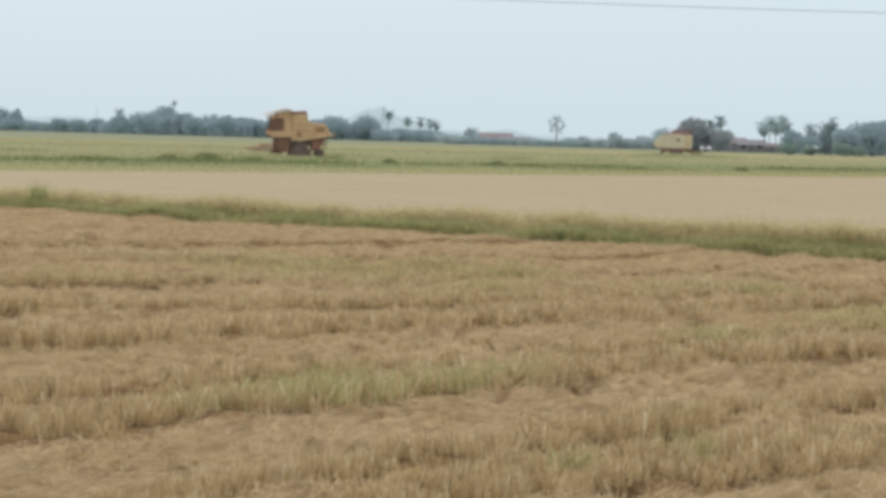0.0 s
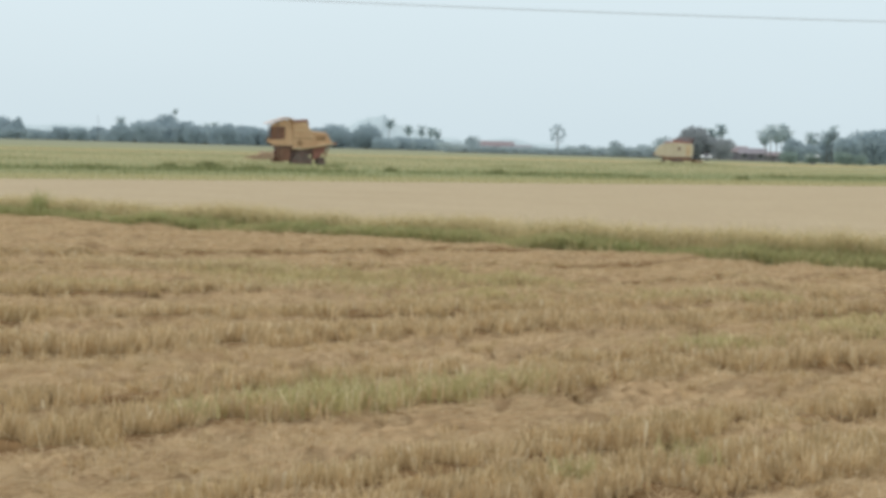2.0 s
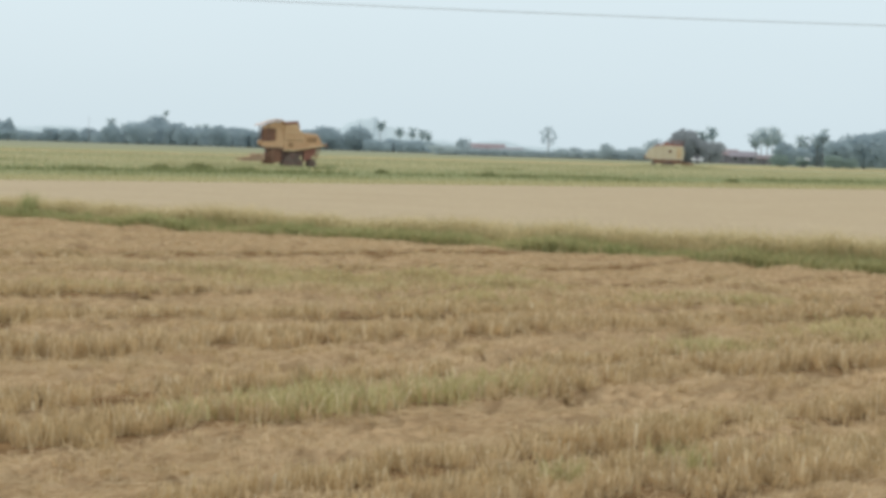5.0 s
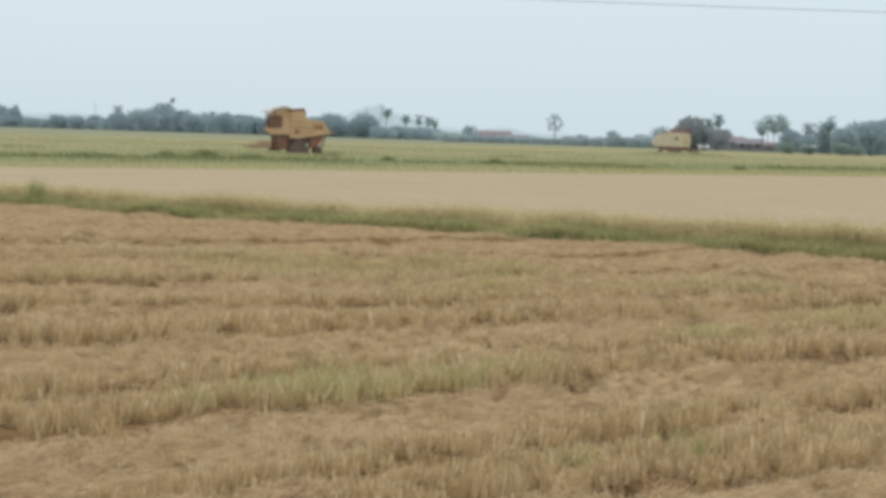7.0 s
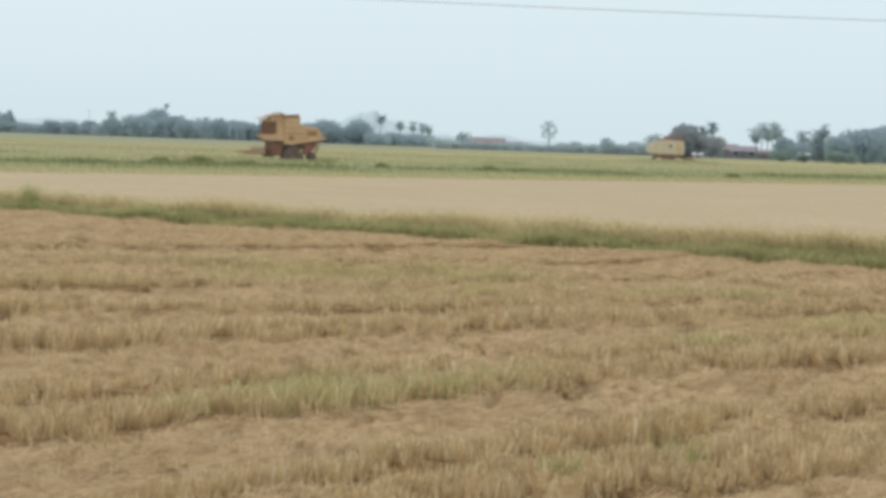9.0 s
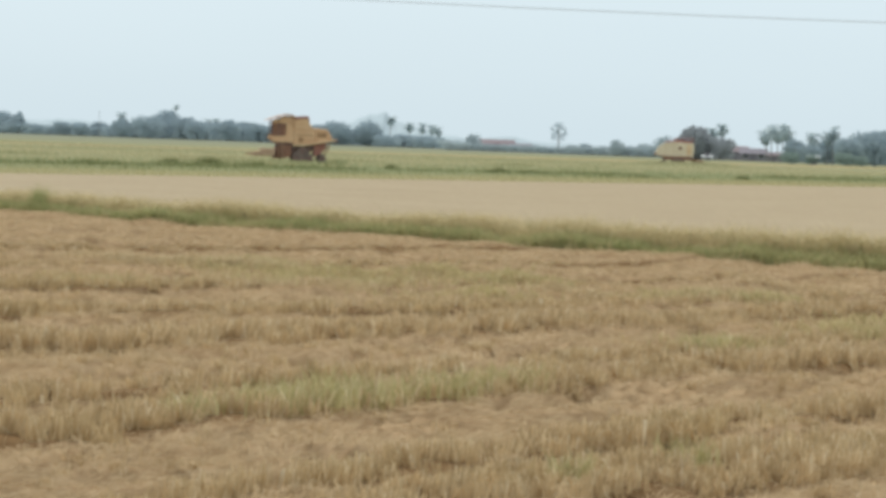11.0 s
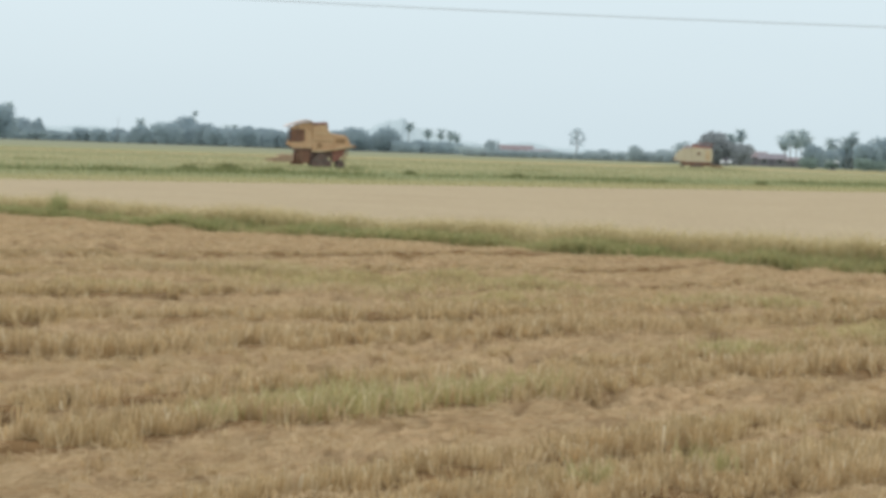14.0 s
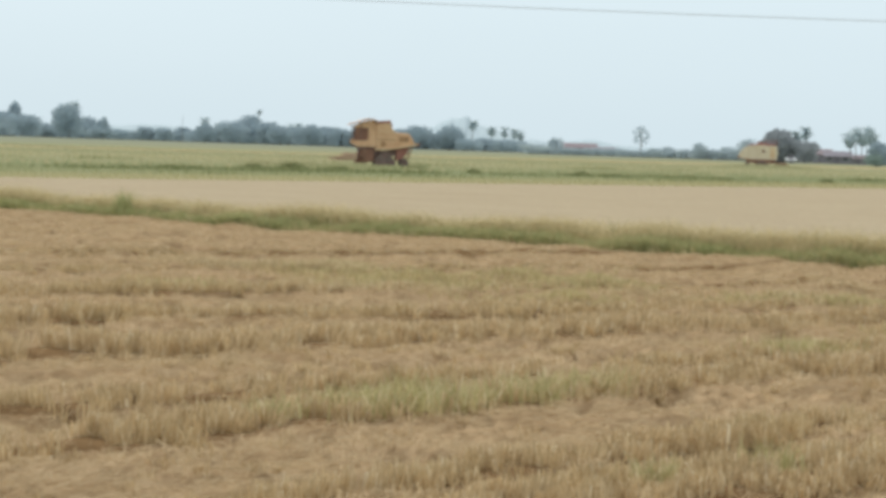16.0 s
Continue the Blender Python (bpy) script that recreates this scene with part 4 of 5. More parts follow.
def palm(px, top, d, seed, reach=2.6, lean=0.0):
    """A coconut palm: ringed leaning trunk, arching fronds with leaflets."""
    rng = np.random.default_rng(seed)
    x, y, h = spot(px, top, d)
    tree = thing("coconut_palm", pose(x, y, 0), "tall coconut palm with drooping fronds on a slim trunk", "palm", "palms along the field edge")
    crown_z = h - reach * 0.6
    bm = bmesh.new()
    pts = [(lean * (1 - t) ** 2 * -1, 0, -0.1 + (crown_z + 0.1) * t) for t in np.linspace(0, 1, 7)]
    tube(bm, pts, [0.2, 0.16, 0.14, 0.13, 0.12, 0.11, 0.1])
    part("trunk", bm, M_BARK, tree)
    for i in range(30):
        a = i * 2.4 + rng.random() * 0.4
        up = rng.uniform(-1.3, 1.15)
        L = reach * rng.uniform(0.8, 1.1)
        vs, fs = [], []
        prev = None
        for j in range(9):
            t = j / 8
            e = up - 1.7 * t * t
            if prev is None:
                prev = np.array((0.0, 0.0, crown_z))
            step = np.array((math.cos(a) * math.cos(e), math.sin(a) * math.cos(e), math.sin(e))) * L / 8
            cur = prev + step
            side = np.array((-math.sin(a), math.cos(a), 0.0))
            ll = 1.0 * math.sin(math.pi * min(0.12 + t * 0.86, 1)) * reach / 2.6
            for sgn in (-1, 1):
                tip = (prev + cur) / 2 + side * sgn * ll + step * 0.9 + np.array((0, 0, -0.35 * ll))
                k = len(vs)
                vs += [prev, cur, tip]
                fs.append((k, k + 1, k + 2))
            prev = cur
        array_part("frond", vs, fs, M_PALM, tree)
    return tree


LEFT_D, MID_D, RIGHT_D = 700.0, 660.0, 560.0


def build_trees():
    wood = "grey-green broad-leaved tree in the hazy distant tree line"
    spec = [(-190, 190, 60), (-150, 182, 50), (-112, 187, 70), (-128, 166, 26), (-72, 203, 26), (-30, 168, 52), (0, 190, 40), (60, 214, 40), (90, 217, 34),
            (112, 209, 30), (138, 210, 28), (172, 209, 32), (192, 216, 30), (213, 203, 30), (238, 207, 40), (262, 198, 52), (290, 187, 40), (322, 199, 32),
            (346, 205, 34), (374, 208, 34), (402, 203, 34), (432, 207, 42), (460, 211, 34), (500, 214, 36), (541, 214, 30), (560, 210, 30),
            (675, 228, 36), (708, 227, 40), (745, 229, 40), (768, 232, 26)]
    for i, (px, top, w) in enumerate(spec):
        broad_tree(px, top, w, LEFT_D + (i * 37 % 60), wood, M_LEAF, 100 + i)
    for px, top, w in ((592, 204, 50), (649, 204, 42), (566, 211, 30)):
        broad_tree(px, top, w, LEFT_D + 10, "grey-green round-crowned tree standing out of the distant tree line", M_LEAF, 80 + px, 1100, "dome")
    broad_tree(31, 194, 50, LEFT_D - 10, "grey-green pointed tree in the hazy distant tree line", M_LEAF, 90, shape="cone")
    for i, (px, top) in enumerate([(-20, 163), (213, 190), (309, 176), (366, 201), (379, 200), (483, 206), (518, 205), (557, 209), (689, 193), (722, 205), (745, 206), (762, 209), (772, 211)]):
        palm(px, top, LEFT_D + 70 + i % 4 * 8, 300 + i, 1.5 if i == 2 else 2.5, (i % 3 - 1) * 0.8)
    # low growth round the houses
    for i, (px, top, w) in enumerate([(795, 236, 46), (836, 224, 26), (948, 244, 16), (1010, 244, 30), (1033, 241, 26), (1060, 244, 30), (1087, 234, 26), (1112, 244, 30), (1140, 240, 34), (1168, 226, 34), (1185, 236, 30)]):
        broad_tree(px, top, w, 640.0 + i % 3 * 15, "small grey-green tree paled by painted haze among low scrub by the field", M_LEAF_HAZIER, 150 + i, 320)
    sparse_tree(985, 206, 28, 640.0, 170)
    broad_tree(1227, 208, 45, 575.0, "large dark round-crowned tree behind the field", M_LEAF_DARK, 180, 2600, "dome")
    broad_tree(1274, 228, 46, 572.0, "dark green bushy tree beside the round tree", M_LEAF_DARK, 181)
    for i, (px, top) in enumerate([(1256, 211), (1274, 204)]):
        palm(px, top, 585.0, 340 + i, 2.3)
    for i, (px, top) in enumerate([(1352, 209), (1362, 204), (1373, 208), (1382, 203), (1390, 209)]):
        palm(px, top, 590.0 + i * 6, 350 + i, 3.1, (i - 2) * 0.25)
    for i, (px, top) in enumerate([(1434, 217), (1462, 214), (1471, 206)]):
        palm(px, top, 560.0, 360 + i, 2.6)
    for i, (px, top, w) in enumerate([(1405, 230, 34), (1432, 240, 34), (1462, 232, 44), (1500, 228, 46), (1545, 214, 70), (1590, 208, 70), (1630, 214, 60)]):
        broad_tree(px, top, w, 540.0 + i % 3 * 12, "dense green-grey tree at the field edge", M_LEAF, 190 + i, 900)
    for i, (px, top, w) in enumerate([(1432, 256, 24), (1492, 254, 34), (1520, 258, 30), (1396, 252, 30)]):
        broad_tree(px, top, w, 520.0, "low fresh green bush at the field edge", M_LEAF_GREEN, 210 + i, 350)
    # scrub that closes the foot of the tree line
    rng = np.random.default_rng(7)
    lobes = {"west": [], "mid": [], "east": []}
    line = np.array([(-240, 195), (-60, 207), (-20, 200), (60, 216), (100, 217), (200, 215), (240, 207), (300, 203), (350, 208), (560, 216), (620, 226),
                     (660, 233), (690, 231), (770, 234), (782, 240), (800, 241), (1000, 249), (1100, 247), (1180, 246), (1290, 257), (1400, 256), (1440, 250), (1500, 240), (1660, 232)])
    for px in np.arange(-240, 1660, 4.0):
        d = (740.0 if px < 785 else 650.0) + rng.uniform(-10, 10)
        x, y, hh = spot(px, np.interp(px, line[:, 0], line[:, 1]), d)
        hh = max(hh, 0.8) * rng.uniform(0.86, 1.06)
        for k in (0.25, 0.7):
            lobes["west" if px < 785 else "mid" if px < 1185 else "east"].append((x, y, hh * k, 1.3, 1.3, hh * 0.3))
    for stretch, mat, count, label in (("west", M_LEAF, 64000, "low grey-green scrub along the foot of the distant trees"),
                                       ("mid", M_LEAF_HAZIER, 26000, "low scrub paled by painted haze along the foot of the small trees"),
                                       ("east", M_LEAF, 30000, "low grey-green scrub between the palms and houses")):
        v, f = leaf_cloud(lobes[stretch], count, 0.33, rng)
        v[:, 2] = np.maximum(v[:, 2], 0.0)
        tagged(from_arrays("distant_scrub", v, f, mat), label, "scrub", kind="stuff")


def ridge_height(u):
    """Skyline of the far hills, in metres, for u from 0 to 1 along the range."""
    h = 0.0
    for at, wide, tall in ((0.0, 0.05, 20), (0.1, 0.06, 24), (0.3, 0.1, 9), (0.545, 0.02, 26), (0.59, 0.032, 46), (0.63, 0.03, 44), (0.675, 0.028, 27), (0.73, 0.05, 17), (0.83, 0.05, 20), (0.93, 0.05, 10)):
        h += tall * math.exp(-((u - at) / wide) ** 2)
    return h * (0.93 + 0.14 * noise.noise((u * 60, 3.0, 0)))


def build_hill():
    bm = bmesh.new()
    n, d = 150, 4300.0
    rows = []
    for j in range(9):
        t = j / 8
        row = []
        for i in range(n + 1):
            u = i / n
            x = spot(20 + 1050 * u, 240, d)[0]
            z = ridge_height(u) * math.sin(t * math.pi) * (0.96 + 0.08 * noise.noise((u * 25, t * 4, 0)))
            row.append(bm.verts.new((x, d + (t - 0.5) * 500, z)))
        rows.append(row)
    for a, b in zip(rows, rows[1:]):
        for i in range(n):
            bm.faces.new((a[i], a[i + 1], b[i + 1], b[i]))
    me = bpy.data.meshes.new("backdrop_hill")
    bm.to_mesh(me)
    bm.free()
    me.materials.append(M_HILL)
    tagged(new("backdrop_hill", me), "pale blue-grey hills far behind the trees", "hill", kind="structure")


# ---- houses ----
def house(px, d, length, depth, wall_h, roof_h, wall_mat, roof_mat, label, turn=0.0, windows=3):
    x, y, _ = spot(px, 245, d)
    ob = thing("village_house", pose(x, y, 0, 0, 0, turn), label, "house", "houses behind the field")
    L, D = length / 2, depth / 2
    t = 0.2
    for name, lims in (("wall", (-L, L, -D, -D + t)), ("wall", (-L, L, D - t, D)), ("wall", (-L, -L + t, -D + t, D - t)), ("wall", (L - t, L, -D + t, D - t))):
        bm = bmesh.new()
        box(bm, *lims, 0, wall_h)
        part(name, bm, wall_mat, ob)
    bm = bmesh.new()
    o = 0.7
    pts = [(-D - o, wall_h - 0.15), (0, wall_h + roof_h), (D + o, wall_h - 0.15), (D + o, wall_h - 0.3), (0, wall_h + roof_h - 0.18), (-D - o, wall_h - 0.3)]
    f1 = [bm.verts.new((-L - o, a, b)) for a, b in pts]
    f2 = [bm.verts.new((L + o, a, b)) for a, b in pts]
    for i in range(6):
        bm.faces.new((f1[i], f1[(i + 1) % 6], f2[(i + 1) % 6], f2[i]))
    bm.faces.new((f1[0], f1[5], f1[4], f1[1])), bm.faces.new((f1[1], f1[4], f1[3], f1[2]))
    bm.faces.new((f2[0], f2[1], f2[4], f2[5])), bm.faces.new((f2[1], f2[2], f2[3], f2[4]))
    bmesh.ops.recalc_face_normals(bm, faces=bm.faces[:])
    part("roof", bm, roof_mat, ob)
    for s in (-1, 1):
        bm = bmesh.new()
        a = [bm.verts.new((s * (L - 0.1), yy, zz)) for yy, zz in ((-D, wall_h), (D, wall_h), (0, wall_h + roof_h - 0.2))]
        b = [bm.verts.new((s * (L - 0.25), yy, zz)) for yy, zz in ((-D, wall_h), (D, wall_h), (0, wall_h + roof_h - 0.2))]
        bm.faces.new(a), bm.faces.new(b[::-1])
        for i in range(3):
            bm.faces.new((a[i], b[i], b[(i + 1) % 3], a[(i + 1) % 3]))
        part("gable", bm, wall_mat, ob)
    for i in range(windows):
        cx = -L + (i + 0.5) * length / windows
        if i == windows // 2:
            bm = bmesh.new()
            box(bm, cx - 0.45, cx + 0.45, -D - 0.05, -D + 0.03, 0, 2.05)
            part("door", bm, M_ROOF_GREY, ob)
            continue
        bm = bmesh.new()
        box(bm, cx - 0.6, cx + 0.6, -D - 0.03, -D + 0.05, 1.0, 2.1)
        win = part("window", bm, M_GLASS_DARK, ob)
        bm = bmesh.new()
        for lims in ((cx - 0.7, cx - 0.6, 0.9, 2.2), (cx + 0.6, cx + 0.7, 0.9, 2.2), (cx - 0.6, cx + 0.6, 0.9, 1.0), (cx - 0.6, cx + 0.6, 2.1, 2.2)):
            box(bm, lims[0], lims[1], -D - 0.06, -D + 0.04, lims[2], lims[3])
        part("frame", bm, M_WALL_WHITE, win)


def build_houses():
    house(876, 690, 9.5, 6, 2.3, 1.3, M_WALL, M_ROOF_RED, "low house with a faded reddish roof and pale walls", 6)
    house(918, 685, 6.0, 5, 1.7, 0.9, M_WALL, M_ROOF_GREY, "small grey-roofed shed beside the low house", -4)
    house(889, 660, 1.8, 2.0, 1.5, 0.4, M_WALL_WHITE, M_ROOF_GREY, "tiny white hut in front of the house", 0, 1)
    house(1292, 640, 8.0, 6, 2.6, 1.4, M_WALL, M_ROOF_RED, "low house with a faded red roof between trees", 10)
    house(1330, 620, 6.5, 6, 2.2, 1.3, M_WALL, M_ROOF_GREY, "low house with a grey metal roof", -8)
    house(1362, 630, 6.5, 5, 1.8, 0.9, M_WALL, M_ROOF_RED, "small faded red shed below the palms", 5)
    house(1248, 555, 1.4, 1.4, 1.0, 0.3, M_WALL_WHITE, M_WALL_WHITE, "tiny white hut under the dark tree", 0, 1)
    house(1436, 520, 1.4, 1.4, 1.9, 0.3, M_WALL_WHITE, M_WALL_WHITE, "small white hut among the bushes", 0, 1)


# ---- combine harvesters: nose towards -x ----
def shaped(ob, name, points, y0, y1, mat, bevel=0.03, label=""):
    bm = bmesh.new()
    profile(bm, points, y0, y1, bevel)
    return part(name, bm, mat, ob, label)


def boxed(ob, name, lims, mat, bevel=0.02, label=""):
    bm = bmesh.new()
    box(bm, *lims, bevel)
    return part(name, bm, mat, ob, label)


def rod(ob, name, points, r, mat, sides=8):
    bm = bmesh.new()
    tube(bm, points, [r] * len(points), sides)
    return part(name, bm, mat, ob)


def wheel_disc(ob, name, x, z, y0, y1, r, mat):
    bm = bmesh.new()
    disc(bm, x, z, y0, y1, r)
    return part(name, bm, mat, ob)


def crawler(ob, s, x0, x1, high):
    """One crawler track with its rollers and lugs."""
    y0, y1 = (s * 0.8, s * 1.32) if s > 0 else (-1.32, -0.8)
    r = 0.36
    out = [(x1 - r + r * math.cos(a), r + r * math.sin(a)) for a in np.linspace(-1.571, 0.7, 7)]
    out += [((x0 + x1) / 2 + 0.35 * math.cos(a), high - 0.35 + 0.35 * math.sin(a)) for a in np.linspace(0.7, 2.45, 6)]
    out += [(x0 + r + r * math.cos(a), r + r * math.sin(a)) for a in np.linspace(2.45, 4.712, 7)]
    track = shaped(ob, "crawler_track", out, y0, y1, M_RUBBER, 0)
    for k in range(13):
        cx = x0 + r + k * (x1 - x0 - 2 * r) / 12
        boxed(track, "lug", (cx - 0.03, cx + 0.03, y0 - 0.01, y1 + 0.01, -0.03, 0.035), M_RUBBER, 0)
    for cx, cz, rr in ((x0 + r, r, 0.25), (x1 - r, r, 0.25), ((x0 + x1) / 2, r * 0.75, 0.2), ((x0 + x1) / 2, high - 0.35, 0.25)):
        wheel_disc(track, "roller", cx, cz, y0 - 0.04, y1 + 0.04, rr, M_DARK)


def cutting_header(ob, tip, back, mat, lift=0.0):
    """Cutting table, dividers and reel carried before the machine."""
    def up(points):
        return [(a, b + lift) for a, b in points]
    head = shaped(ob, "header", up([(back, 0.22), (back, 0.78), (back - 0.15, 0.78), (back - 0.2, 0.38), (tip + 0.5, 0.24), (tip + 0.5, 0.17)]), -2.1, 2.1, mat, 0.02)
    for s in (-1, 1):
        shaped(head, "divider", up([(back, 0.22), (back, 0.72), (back - 0.6, 0.66), (tip, 0.36), (tip - 0.05, 0.26)]), s * 2.14 - 0.05, s * 2.14 + 0.05, mat, 0.015)
        rod(head, "reel_arm", [(back - 0.05, s * 2.1, 0.8 + lift), (back - 1.0, s * 2.1, 0.7 + lift)], 0.05, mat, 6)
    cx = back - 0.95
    for k in range(5):
        a = k * 2 * math.pi / 5
        px, pz = cx + 0.27 * math.cos(a), 0.66 + lift + 0.2 * math.sin(a)
        rod(head, "reel_bar", [(px, -2.0, pz), (px, 2.0, pz)], 0.035, mat, 6)
    rod(head, "reel_shaft", [(cx, -2.1, 0.66 + lift), (cx, 2.1, 0.66 + lift)], 0.05, mat)


def rear_wheels(ob, x, r):
    for s in (-1, 1):
        bm = bmesh.new()
        ring = [(x + (r - 0.13) * math.cos(a), s * 0.95, r + (r - 0.13) * math.sin(a)) for a in np.linspace(0, 2 * math.pi, 25)]
        tube(bm, ring, [0.13] * 25, 10)
        tyre_ob = part("tyre", bm, M_RUBBER, ob)
        wheel_disc(tyre_ob, "rim", x, r, s * 0.95 - 0.08, s * 0.95 + 0.08, r - 0.2, M_DARK)
    rod(ob, "rear_axle", [(x, -0.95, r), (x, 0.95, r)], 0.07, M_DARK)
    rod(ob, "axle_post", [(x, 0, r - 0.05), (x - 0.25, 0, 1.6)], 0.12, M_DARK)


def yellow_harvester(m):
    ob = thing("combine_harvester", m, "faded yellow combine harvester with a pale canopy cutting rice", "combine harvester", "harvesters in the paddies")
    # grain tank, its raised rim, and the straw hood stepping down behind it
    shaped(ob, "grain_tank", [(-0.5, 1.56), (-0.5, 3.66), (0.66, 3.74), (0.92, 3.15), (1.24, 2.92), (1.24, 1.62)], -1.25, 1.25, M_YELLOW, 0.05)
    shaped(ob, "tank_rim", [(-0.52, 3.665), (-0.52, 3.88), (0.68, 3.98), (0.86, 3.5), (0.76, 3.46), (0.66, 3.75)], -1.29, 1.29, M_BRICK, 0.02, "faded red rim")
    shaped(ob, "straw_hood", [(1.245, 1.66), (1.245, 2.9), (2.42, 2.8), (2.62, 2.45), (2.78, 2.1), (2.78, 1.98)], -1.18, 1.18, M_YELLOW, 0.05)
    shaped(ob, "hood_crown", [(1.3, 2.905), (1.34, 2.99), (2.34, 2.9), (2.36, 2.81)], -0.95, 0.95, M_PALE_YELLOW, 0.02)
    for s in (-1, 1):
        y = s * 1.3
        # bright ledge rising towards the tail, with a dark end cap
        shaped(ob, "side_ledge", [(-0.55, 1.42), (-0.55, 1.56), (0.25, 1.54), (3.05, 2.06), (3.05, 1.94), (0.25, 1.4)], y - 0.14, y + 0.14, M_PALE_YELLOW, 0.015)
        boxed(ob, "ledge_cap", (3.055, 3.2, y - 0.13, y + 0.13, 1.86, 2.08), M_BRICK)
        hatch = boxed(ob, "hatch", (1.5, 2.25, s * 1.18 - 0.03, s * 1.18 + 0.03, 2.2, 2.62), M_AMBER)
        boxed(hatch, "handle", (2.1, 2.2, s * 1.22 - 0.03, s * 1.22 + 0.03, 2.36, 2.46), M_DARK, 0)
        boxed(ob, "rib", (-0.4, 1.1, s * 1.26 - 0.03, s * 1.26 + 0.03, 2.98, 3.06), M_PALE_YELLOW, 0.01)
        boxed(ob, "rib", (-0.4, 1.15, s * 1.26 - 0.03, s * 1.26 + 0.03, 2.3, 2.37), M_AMBER, 0.01)
        wheel_disc(ob, "drive_pulley", 0.1, 1.95, s * 1.28 - 0.03, s * 1.28 + 0.03, 0.22, M_AMBER)
    # operator's stand
    boxed(ob, "platform", (-2.1, -0.51, -1.25, 1.25, 1.56, 1.68), M_DARK)
    for s in (-1, 1):
        shaped(ob, "side_panel", [(-2.1, 1.685), (-2.6, 2.0), (-2.6, 2.16), (-1.5, 2.22), (-0.51, 2.45), (-0.51, 1.685)], s * 1.24 - 0.05, s * 1.24 + 0.05, M_YELLOW, 0.02)
        # added dark sheet stands in for the shaded inside of the cab
        boxed(ob, "cab_shade_sheet", (-2.25, -1.16, s * 1.08 - 0.03, s * 1.08 + 0.03, 2.2, 3.28), M_CAB, 0.02, "dark brown sheet standing in for the shaded cab interior")
        boxed(ob, "cab_panel", (-1.15, -0.52, s * 1.15 - 0.03, s * 1.15 + 0.03, 2.2, 3.28), M_YELLOW, 0.02)
        for cx, z in ((-2.45, 3.52), (-1.78, 3.75)):
            rod(ob, "post", [(cx, s * 1.18, 2.1), (cx, s * 1.18, z)], 0.035, M_DARK, 6)
    boxed(ob, "dash_panel", (-2.5, -2.3, -1.1, 1.1, 1.9, 2.35), M_AMBER)
    boxed(ob, "rear_bulkhead", (-0.9, -0.52, -1.05, 1.05, 1.69, 3.5), M_CAB, 0.02)
    bm = bmesh.new()
    box(bm, -1.6, -1.2, -0.28, 0.28, 1.69, 2.15, 0.04)
    box(bm, -1.3, -1.2, -0.28, 0.28, 2.15, 2.7, 0.04)
    part("seat", bm, M_DARK, ob)
    rod(ob, "steering_column", [(-2.2, 0, 1.69), (-2.05, 0, 2.45)], 0.04, M_DARK)
    rod(ob, "steering_wheel", [(-2.05 + 0.09 * math.cos(a), 0.22 * math.sin(a), 2.47 + 0.2 * math.cos(a)) for a in np.linspace(0, 6.283, 17)], 0.025, M_DARK, 6)
    shaped(ob, "canopy", [(-2.85, 3.5), (-2.85, 3.57), (-1.75, 3.95), (-1.2, 4.1), (-0.75, 4.06), (-0.3, 3.86), (-0.3, 3.79), (-0.8, 3.95), (-1.2, 3.98), (-1.75, 3.8)], -1.5, 1.5, M_SHADE, 0.012, "sun-bleached canopy sheet")
    shaped(ob, "upper_panel", [(-2.25, 3.29), (-2.25, 3.5), (-1.76, 3.7), (-1.2, 3.9), (-0.51, 3.82), (-0.51, 3.29)], -1.15, 1.15, M_YELLOW, 0.02)
    # machinery between body and ground
    shaped(ob, "threshing_drum", [(-1.95, 1.3), (-1.95, 1.555), (-0.56, 1.555), (0.25, 1.39), (1.3, 1.58), (1.2, 1.1), (0.6, 0.7), (-0.5, 0.7)], -0.95, 0.95, M_DARK, 0.03)
    shaped(ob, "sieve_box", [(1.25, 1.64), (2.35, 1.84), (2.2, 1.2), (1.75, 0.75), (1.25, 0.55)], -1.0, 1.0, M_BRICK, 0.03)
    shaped(ob, "feeder_housing", [(-0.6, 0.75), (-0.9, 1.29), (-1.95, 1.28), (-2.2, 0.9), (-2.2, 0.3), (-1.3, 0.3)], -0.65, 0.65, M_BRICK, 0.03)
    for s in (-1, 1):
        shaped(ob, "leg_frame", [(-1.9, 0.85), (-1.8, 1.5), (-0.66, 1.5), (-0.66, 0.45), (-1.5, 0.35)], s * 1.1 - 0.06, s * 1.1 + 0.06, M_CAB, 0.01)
        wheel_disc(ob, "drive_pulley", 1.45, 1.35, s * 0.86 - 0.05, s * 0.86 + 0.05, 0.26, M_RUST)
        crawler(ob, s, -0.65, 1.2, 1.36)
        rod(ob, "tail_strut", [(2.7, s * 1.1, 1.95), (2.3, s * 0.9, 0.75)], 0.05, M_RUST, 6)
        rod(ob, "ladder_rail", [(-1.6 + s * 0.18, -1.42, 0.5), (-1.6 + s * 0.18, -1.34, 1.6)], 0.03, M_RUST, 6)
    for k in range(4):
        rod(ob, "ladder_rung", [(-1.78, -1.41, 0.6 + k * 0.28), (-1.42, -1.41, 0.6 + k * 0.28)], 0.025, M_RUST, 6)
    rear_wheels(ob, 1.95, 0.4)
    rod(ob, "exhaust_pipe", [(0.86, 0.7, 3.1), (0.86, 0.7, 3.5), (0.98, 0.7, 3.6)], 0.06, M_DARK)
    cutting_header(ob, -4.35, -2.1, M_TAN, 0.3)
    return ob


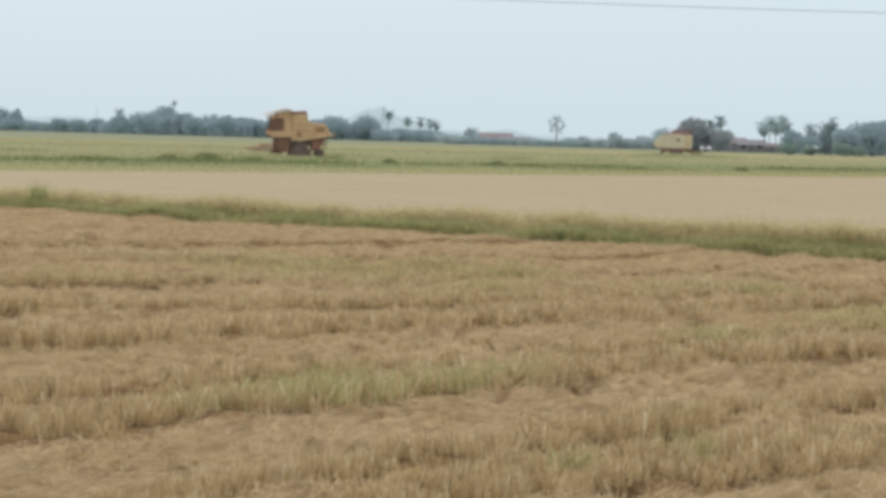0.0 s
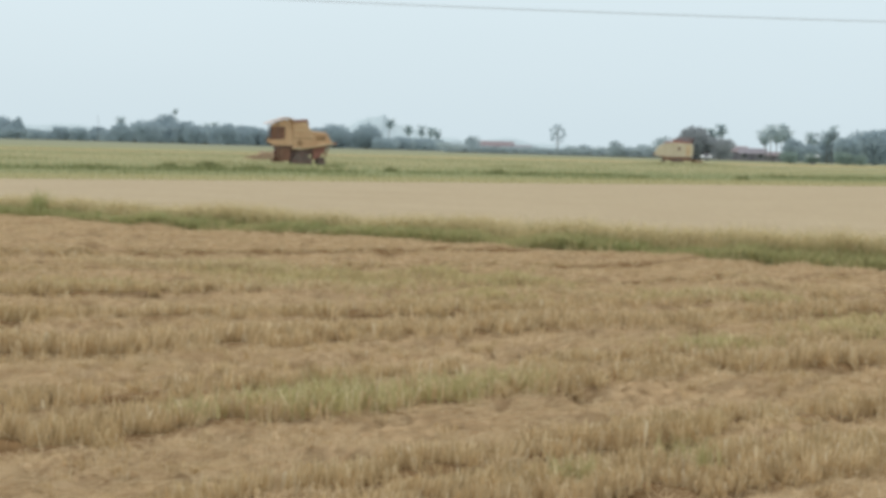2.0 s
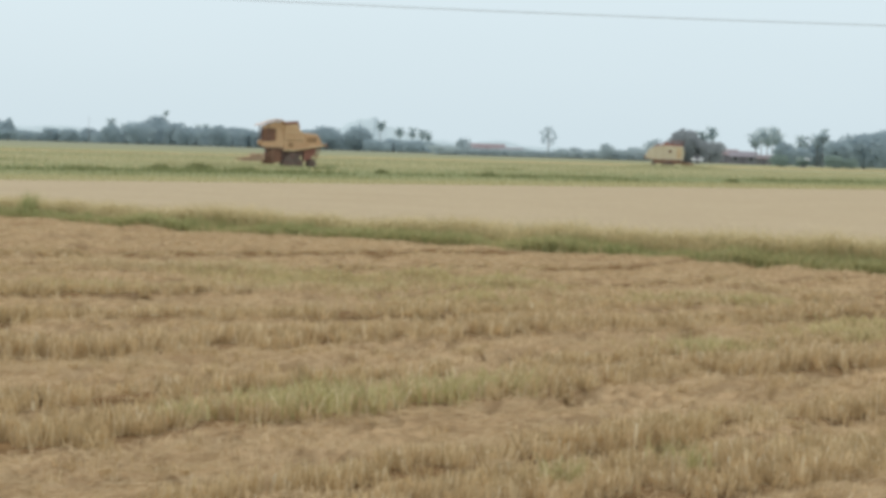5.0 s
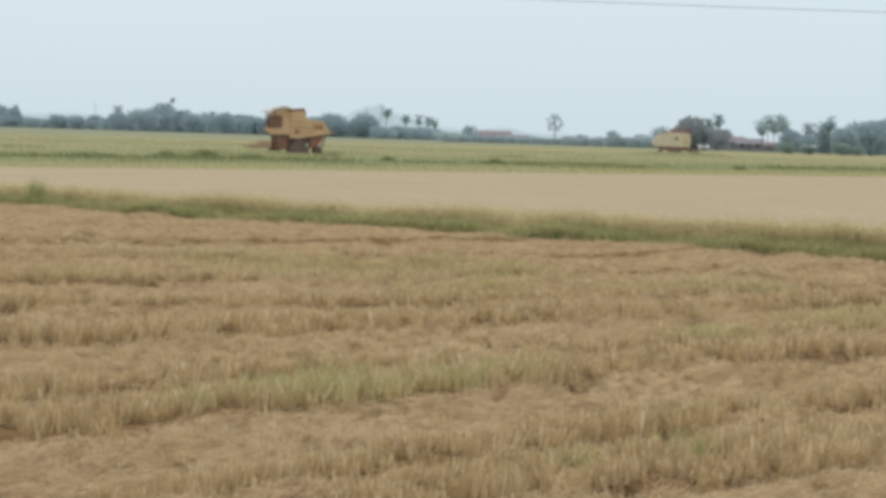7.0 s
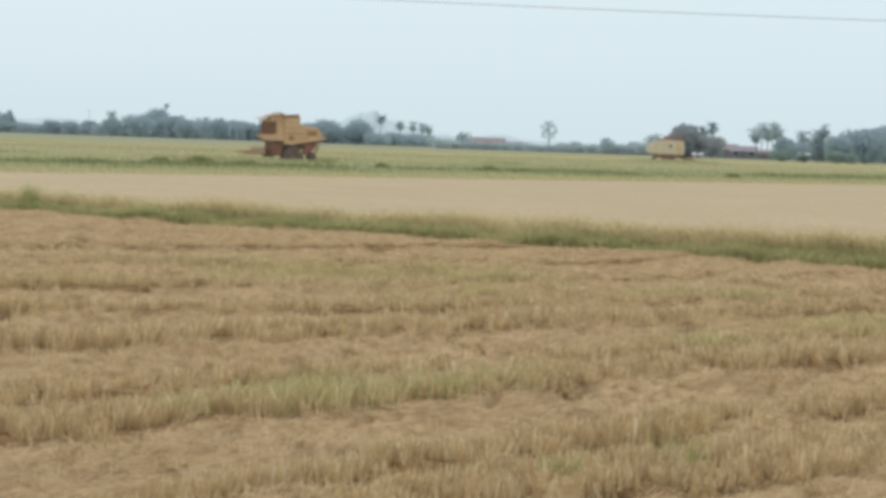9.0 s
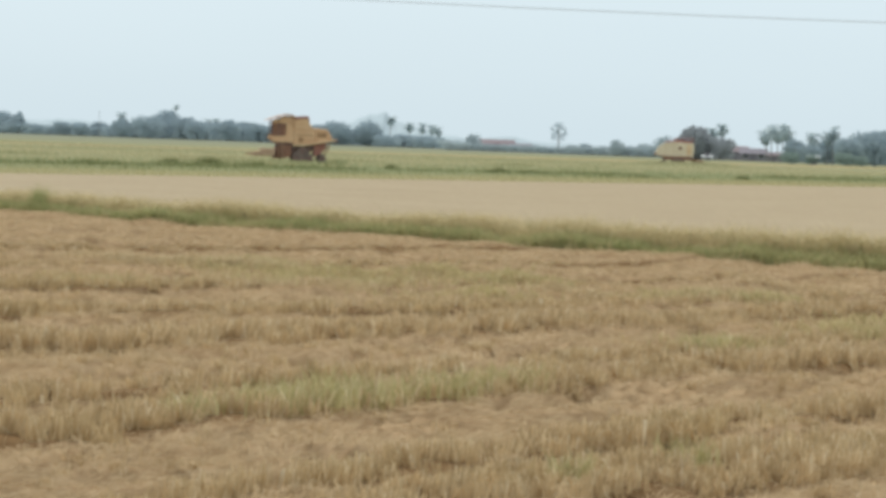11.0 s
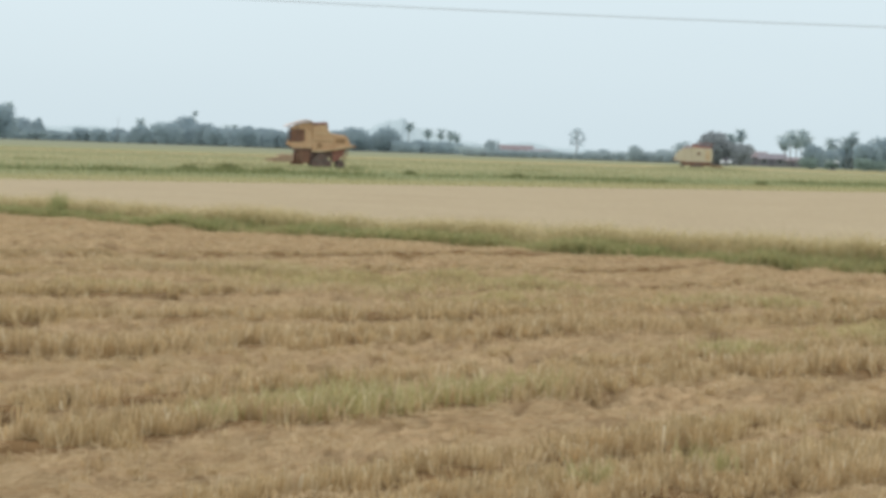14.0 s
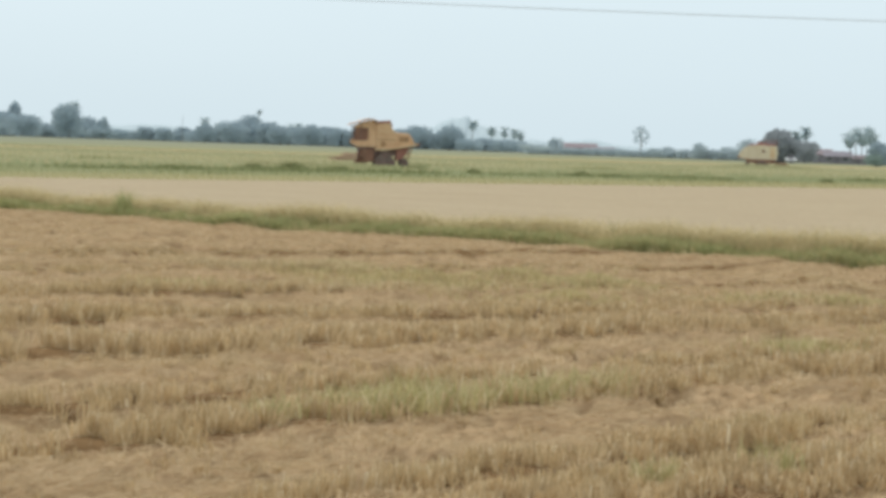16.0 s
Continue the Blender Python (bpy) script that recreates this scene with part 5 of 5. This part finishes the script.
def cream_harvester(m):
    ob = thing("combine_harvester", m, "cream combine harvester with a red canopy working far off", "combine harvester", "harvesters in the paddies")
    shaped(ob, "grain_tank", [(-2.55, 1.15), (-2.7, 2.2), (-2.55, 3.3), (0.6, 3.42), (0.6, 1.05)], -1.25, 1.25, M_CREAM, 0.06)
    shaped(ob, "straw_hood", [(0.605, 1.05), (0.605, 3.36), (1.9, 3.2), (2.75, 2.65), (3.2, 1.8), (3.2, 1.4), (2.3, 1.1)], -1.15, 1.15, M_CREAM, 0.06)
    shaped(ob, "tail_lip", [(3.21, 1.35), (3.21, 1.8), (3.38, 1.75), (3.38, 1.4)], -1.0, 1.0, M_CAB, 0.02)
    shaped(ob, "top_deck", [(-2.5, 3.33), (-2.4, 3.6), (-0.5, 3.72), (1.4, 3.54), (1.9, 3.24), (0.6, 3.43)], -1.1, 1.1, M_RED, 0.02, "faded red deck")
    shaped(ob, "canopy", [(-2.75, 3.9), (-2.75, 4.0), (-1.8, 4.12), (-0.6, 4.08), (-0.6, 3.98), (-1.8, 4.02)], -1.35, 1.35, M_RED, 0.012, "faded red canopy")
    for cx in (-2.5, -0.8):
        for s in (-1, 1):
            rod(ob, "post", [(cx, s * 1.05, 3.5), (cx, s * 1.05, 4.0)], 0.04, M_DARK, 6)
    boxed(ob, "engine_intake", (-0.3, 0.5, -0.5, 0.5, 3.66, 3.95), M_CAB)
    for s in (-1, 1):
        hatch = boxed(ob, "hatch", (-0.75, -0.3, s * 1.25 - 0.04, s * 1.25 + 0.04, 2.25, 2.7), M_CAB)
        boxed(hatch, "handle", (-0.4, -0.34, s * 1.3 - 0.02, s * 1.3 + 0.02, 2.42, 2.52), M_DARK, 0)
        boxed(ob, "door", (-2.25, -1.55, s * 1.25 - 0.03, s * 1.25 + 0.03, 1.4, 3.0), M_PALE_YELLOW, 0.02)
        boxed(ob, "side_skirt", (-2.3, 0.9, s * 1.24 - 0.04, s * 1.24 + 0.04, 0.6, 1.2), M_CAB)
        shaped(ob, "sill_rail", [(0.6, 0.98), (0.6, 1.1), (3.4, 1.42), (3.4, 1.3)], s * 1.2 - 0.06, s * 1.2 + 0.06, M_RUST, 0.01)
        crawler(ob, s, -1.3, 0.7, 1.0)
    shaped(ob, "threshing_drum", [(-2.0, 0.6), (-2.2, 1.14), (2.2, 1.09), (1.6, 0.65)], -0.95, 0.95, M_BRICK, 0.03)
    rear_wheels(ob, 1.9, 0.38)
    shaped(ob, "feeder_housing", [(-2.2, 0.6), (-2.2, 1.14), (-3.0, 0.85), (-3.0, 0.3)], -0.6, 0.6, M_RUST, 0.03)
    cutting_header(ob, -4.6, -3.0, M_RUST)
    return ob


def build_harvesters():
    x, y, _ = spot(524, 279, 181.0)
    yellow_harvester(pose(x, y, 0.0, 0, 0, 8) @ Matrix.Scale(0.94, 4))
    x, y, _ = spot(1193, 270, 350.0)
    cream_harvester(pose(x, y, 0.0, 0, 0, 176))


# ---- overhead line ----
def utility_pole(x, y, h, label, r=0.16):
    ob = thing("utility_pole", pose(x, y, 0), label, "utility pole")
    bm = bmesh.new()
    tube(bm, [(0, 0, -0.1), (0, 0, h)], [r, r * 0.6], 10)
    part("pole", bm, M_POLE, ob)
    bm = bmesh.new()
    box(bm, -0.05, 0.05, -0.5, 0.5, h - 0.35, h - 0.25, 0.01)
    part("cross_arm", bm, M_POLE, ob)
    return ob


def build_line():
    d = 80.0
    pts = []
    for px, rise in ((-700, 290), (-300, 268), (130, 256), (480, 248.5), (840, 243.5), (1200, 240.5), (1568, 239), (1950, 240), (2400, 245)):
        yh = 242 + 0.0279 * (px - 784)
        pts.append(spot(px, yh - rise, d))
    cu = bpy.data.curves.new("overhead_wire", 'CURVE')
    cu.dimensions, cu.bevel_depth, cu.bevel_resolution = '3D', 0.013, 2
    sp = cu.splines.new('NURBS')
    sp.points.add(len(pts) - 1)
    for p, c in zip(sp.points, pts):
        p.co = (*c, 1)
    sp.use_endpoint_u, sp.order_u, sp.resolution_u = True, 4, 12
    cu.materials.append(M_WIRE)
    tagged(new("overhead_wire", cu), "thin grey overhead wire hanging across the field", "wire")
    utility_pole(pts[0][0], pts[0][1], pts[0][2], "grey concrete pole carrying the overhead wire")
    utility_pole(pts[-1][0], pts[-1][1], pts[-1][2], "grey concrete pole carrying the overhead wire")
    x, y, h = spot(173, 190, 690.0)
    utility_pole(x, y, h, "thin distant mast rising over the trees", 0.09)


build_stubble()
build_straw()
build_bund()
build_tuft(66, 362, 54.0, 0.7, 220)
build_ripe_rice()
build_far_fields()
build_field_clumps()
build_standing_crop()
build_trees()
build_hill()
build_houses()
build_harvesters()
build_line()
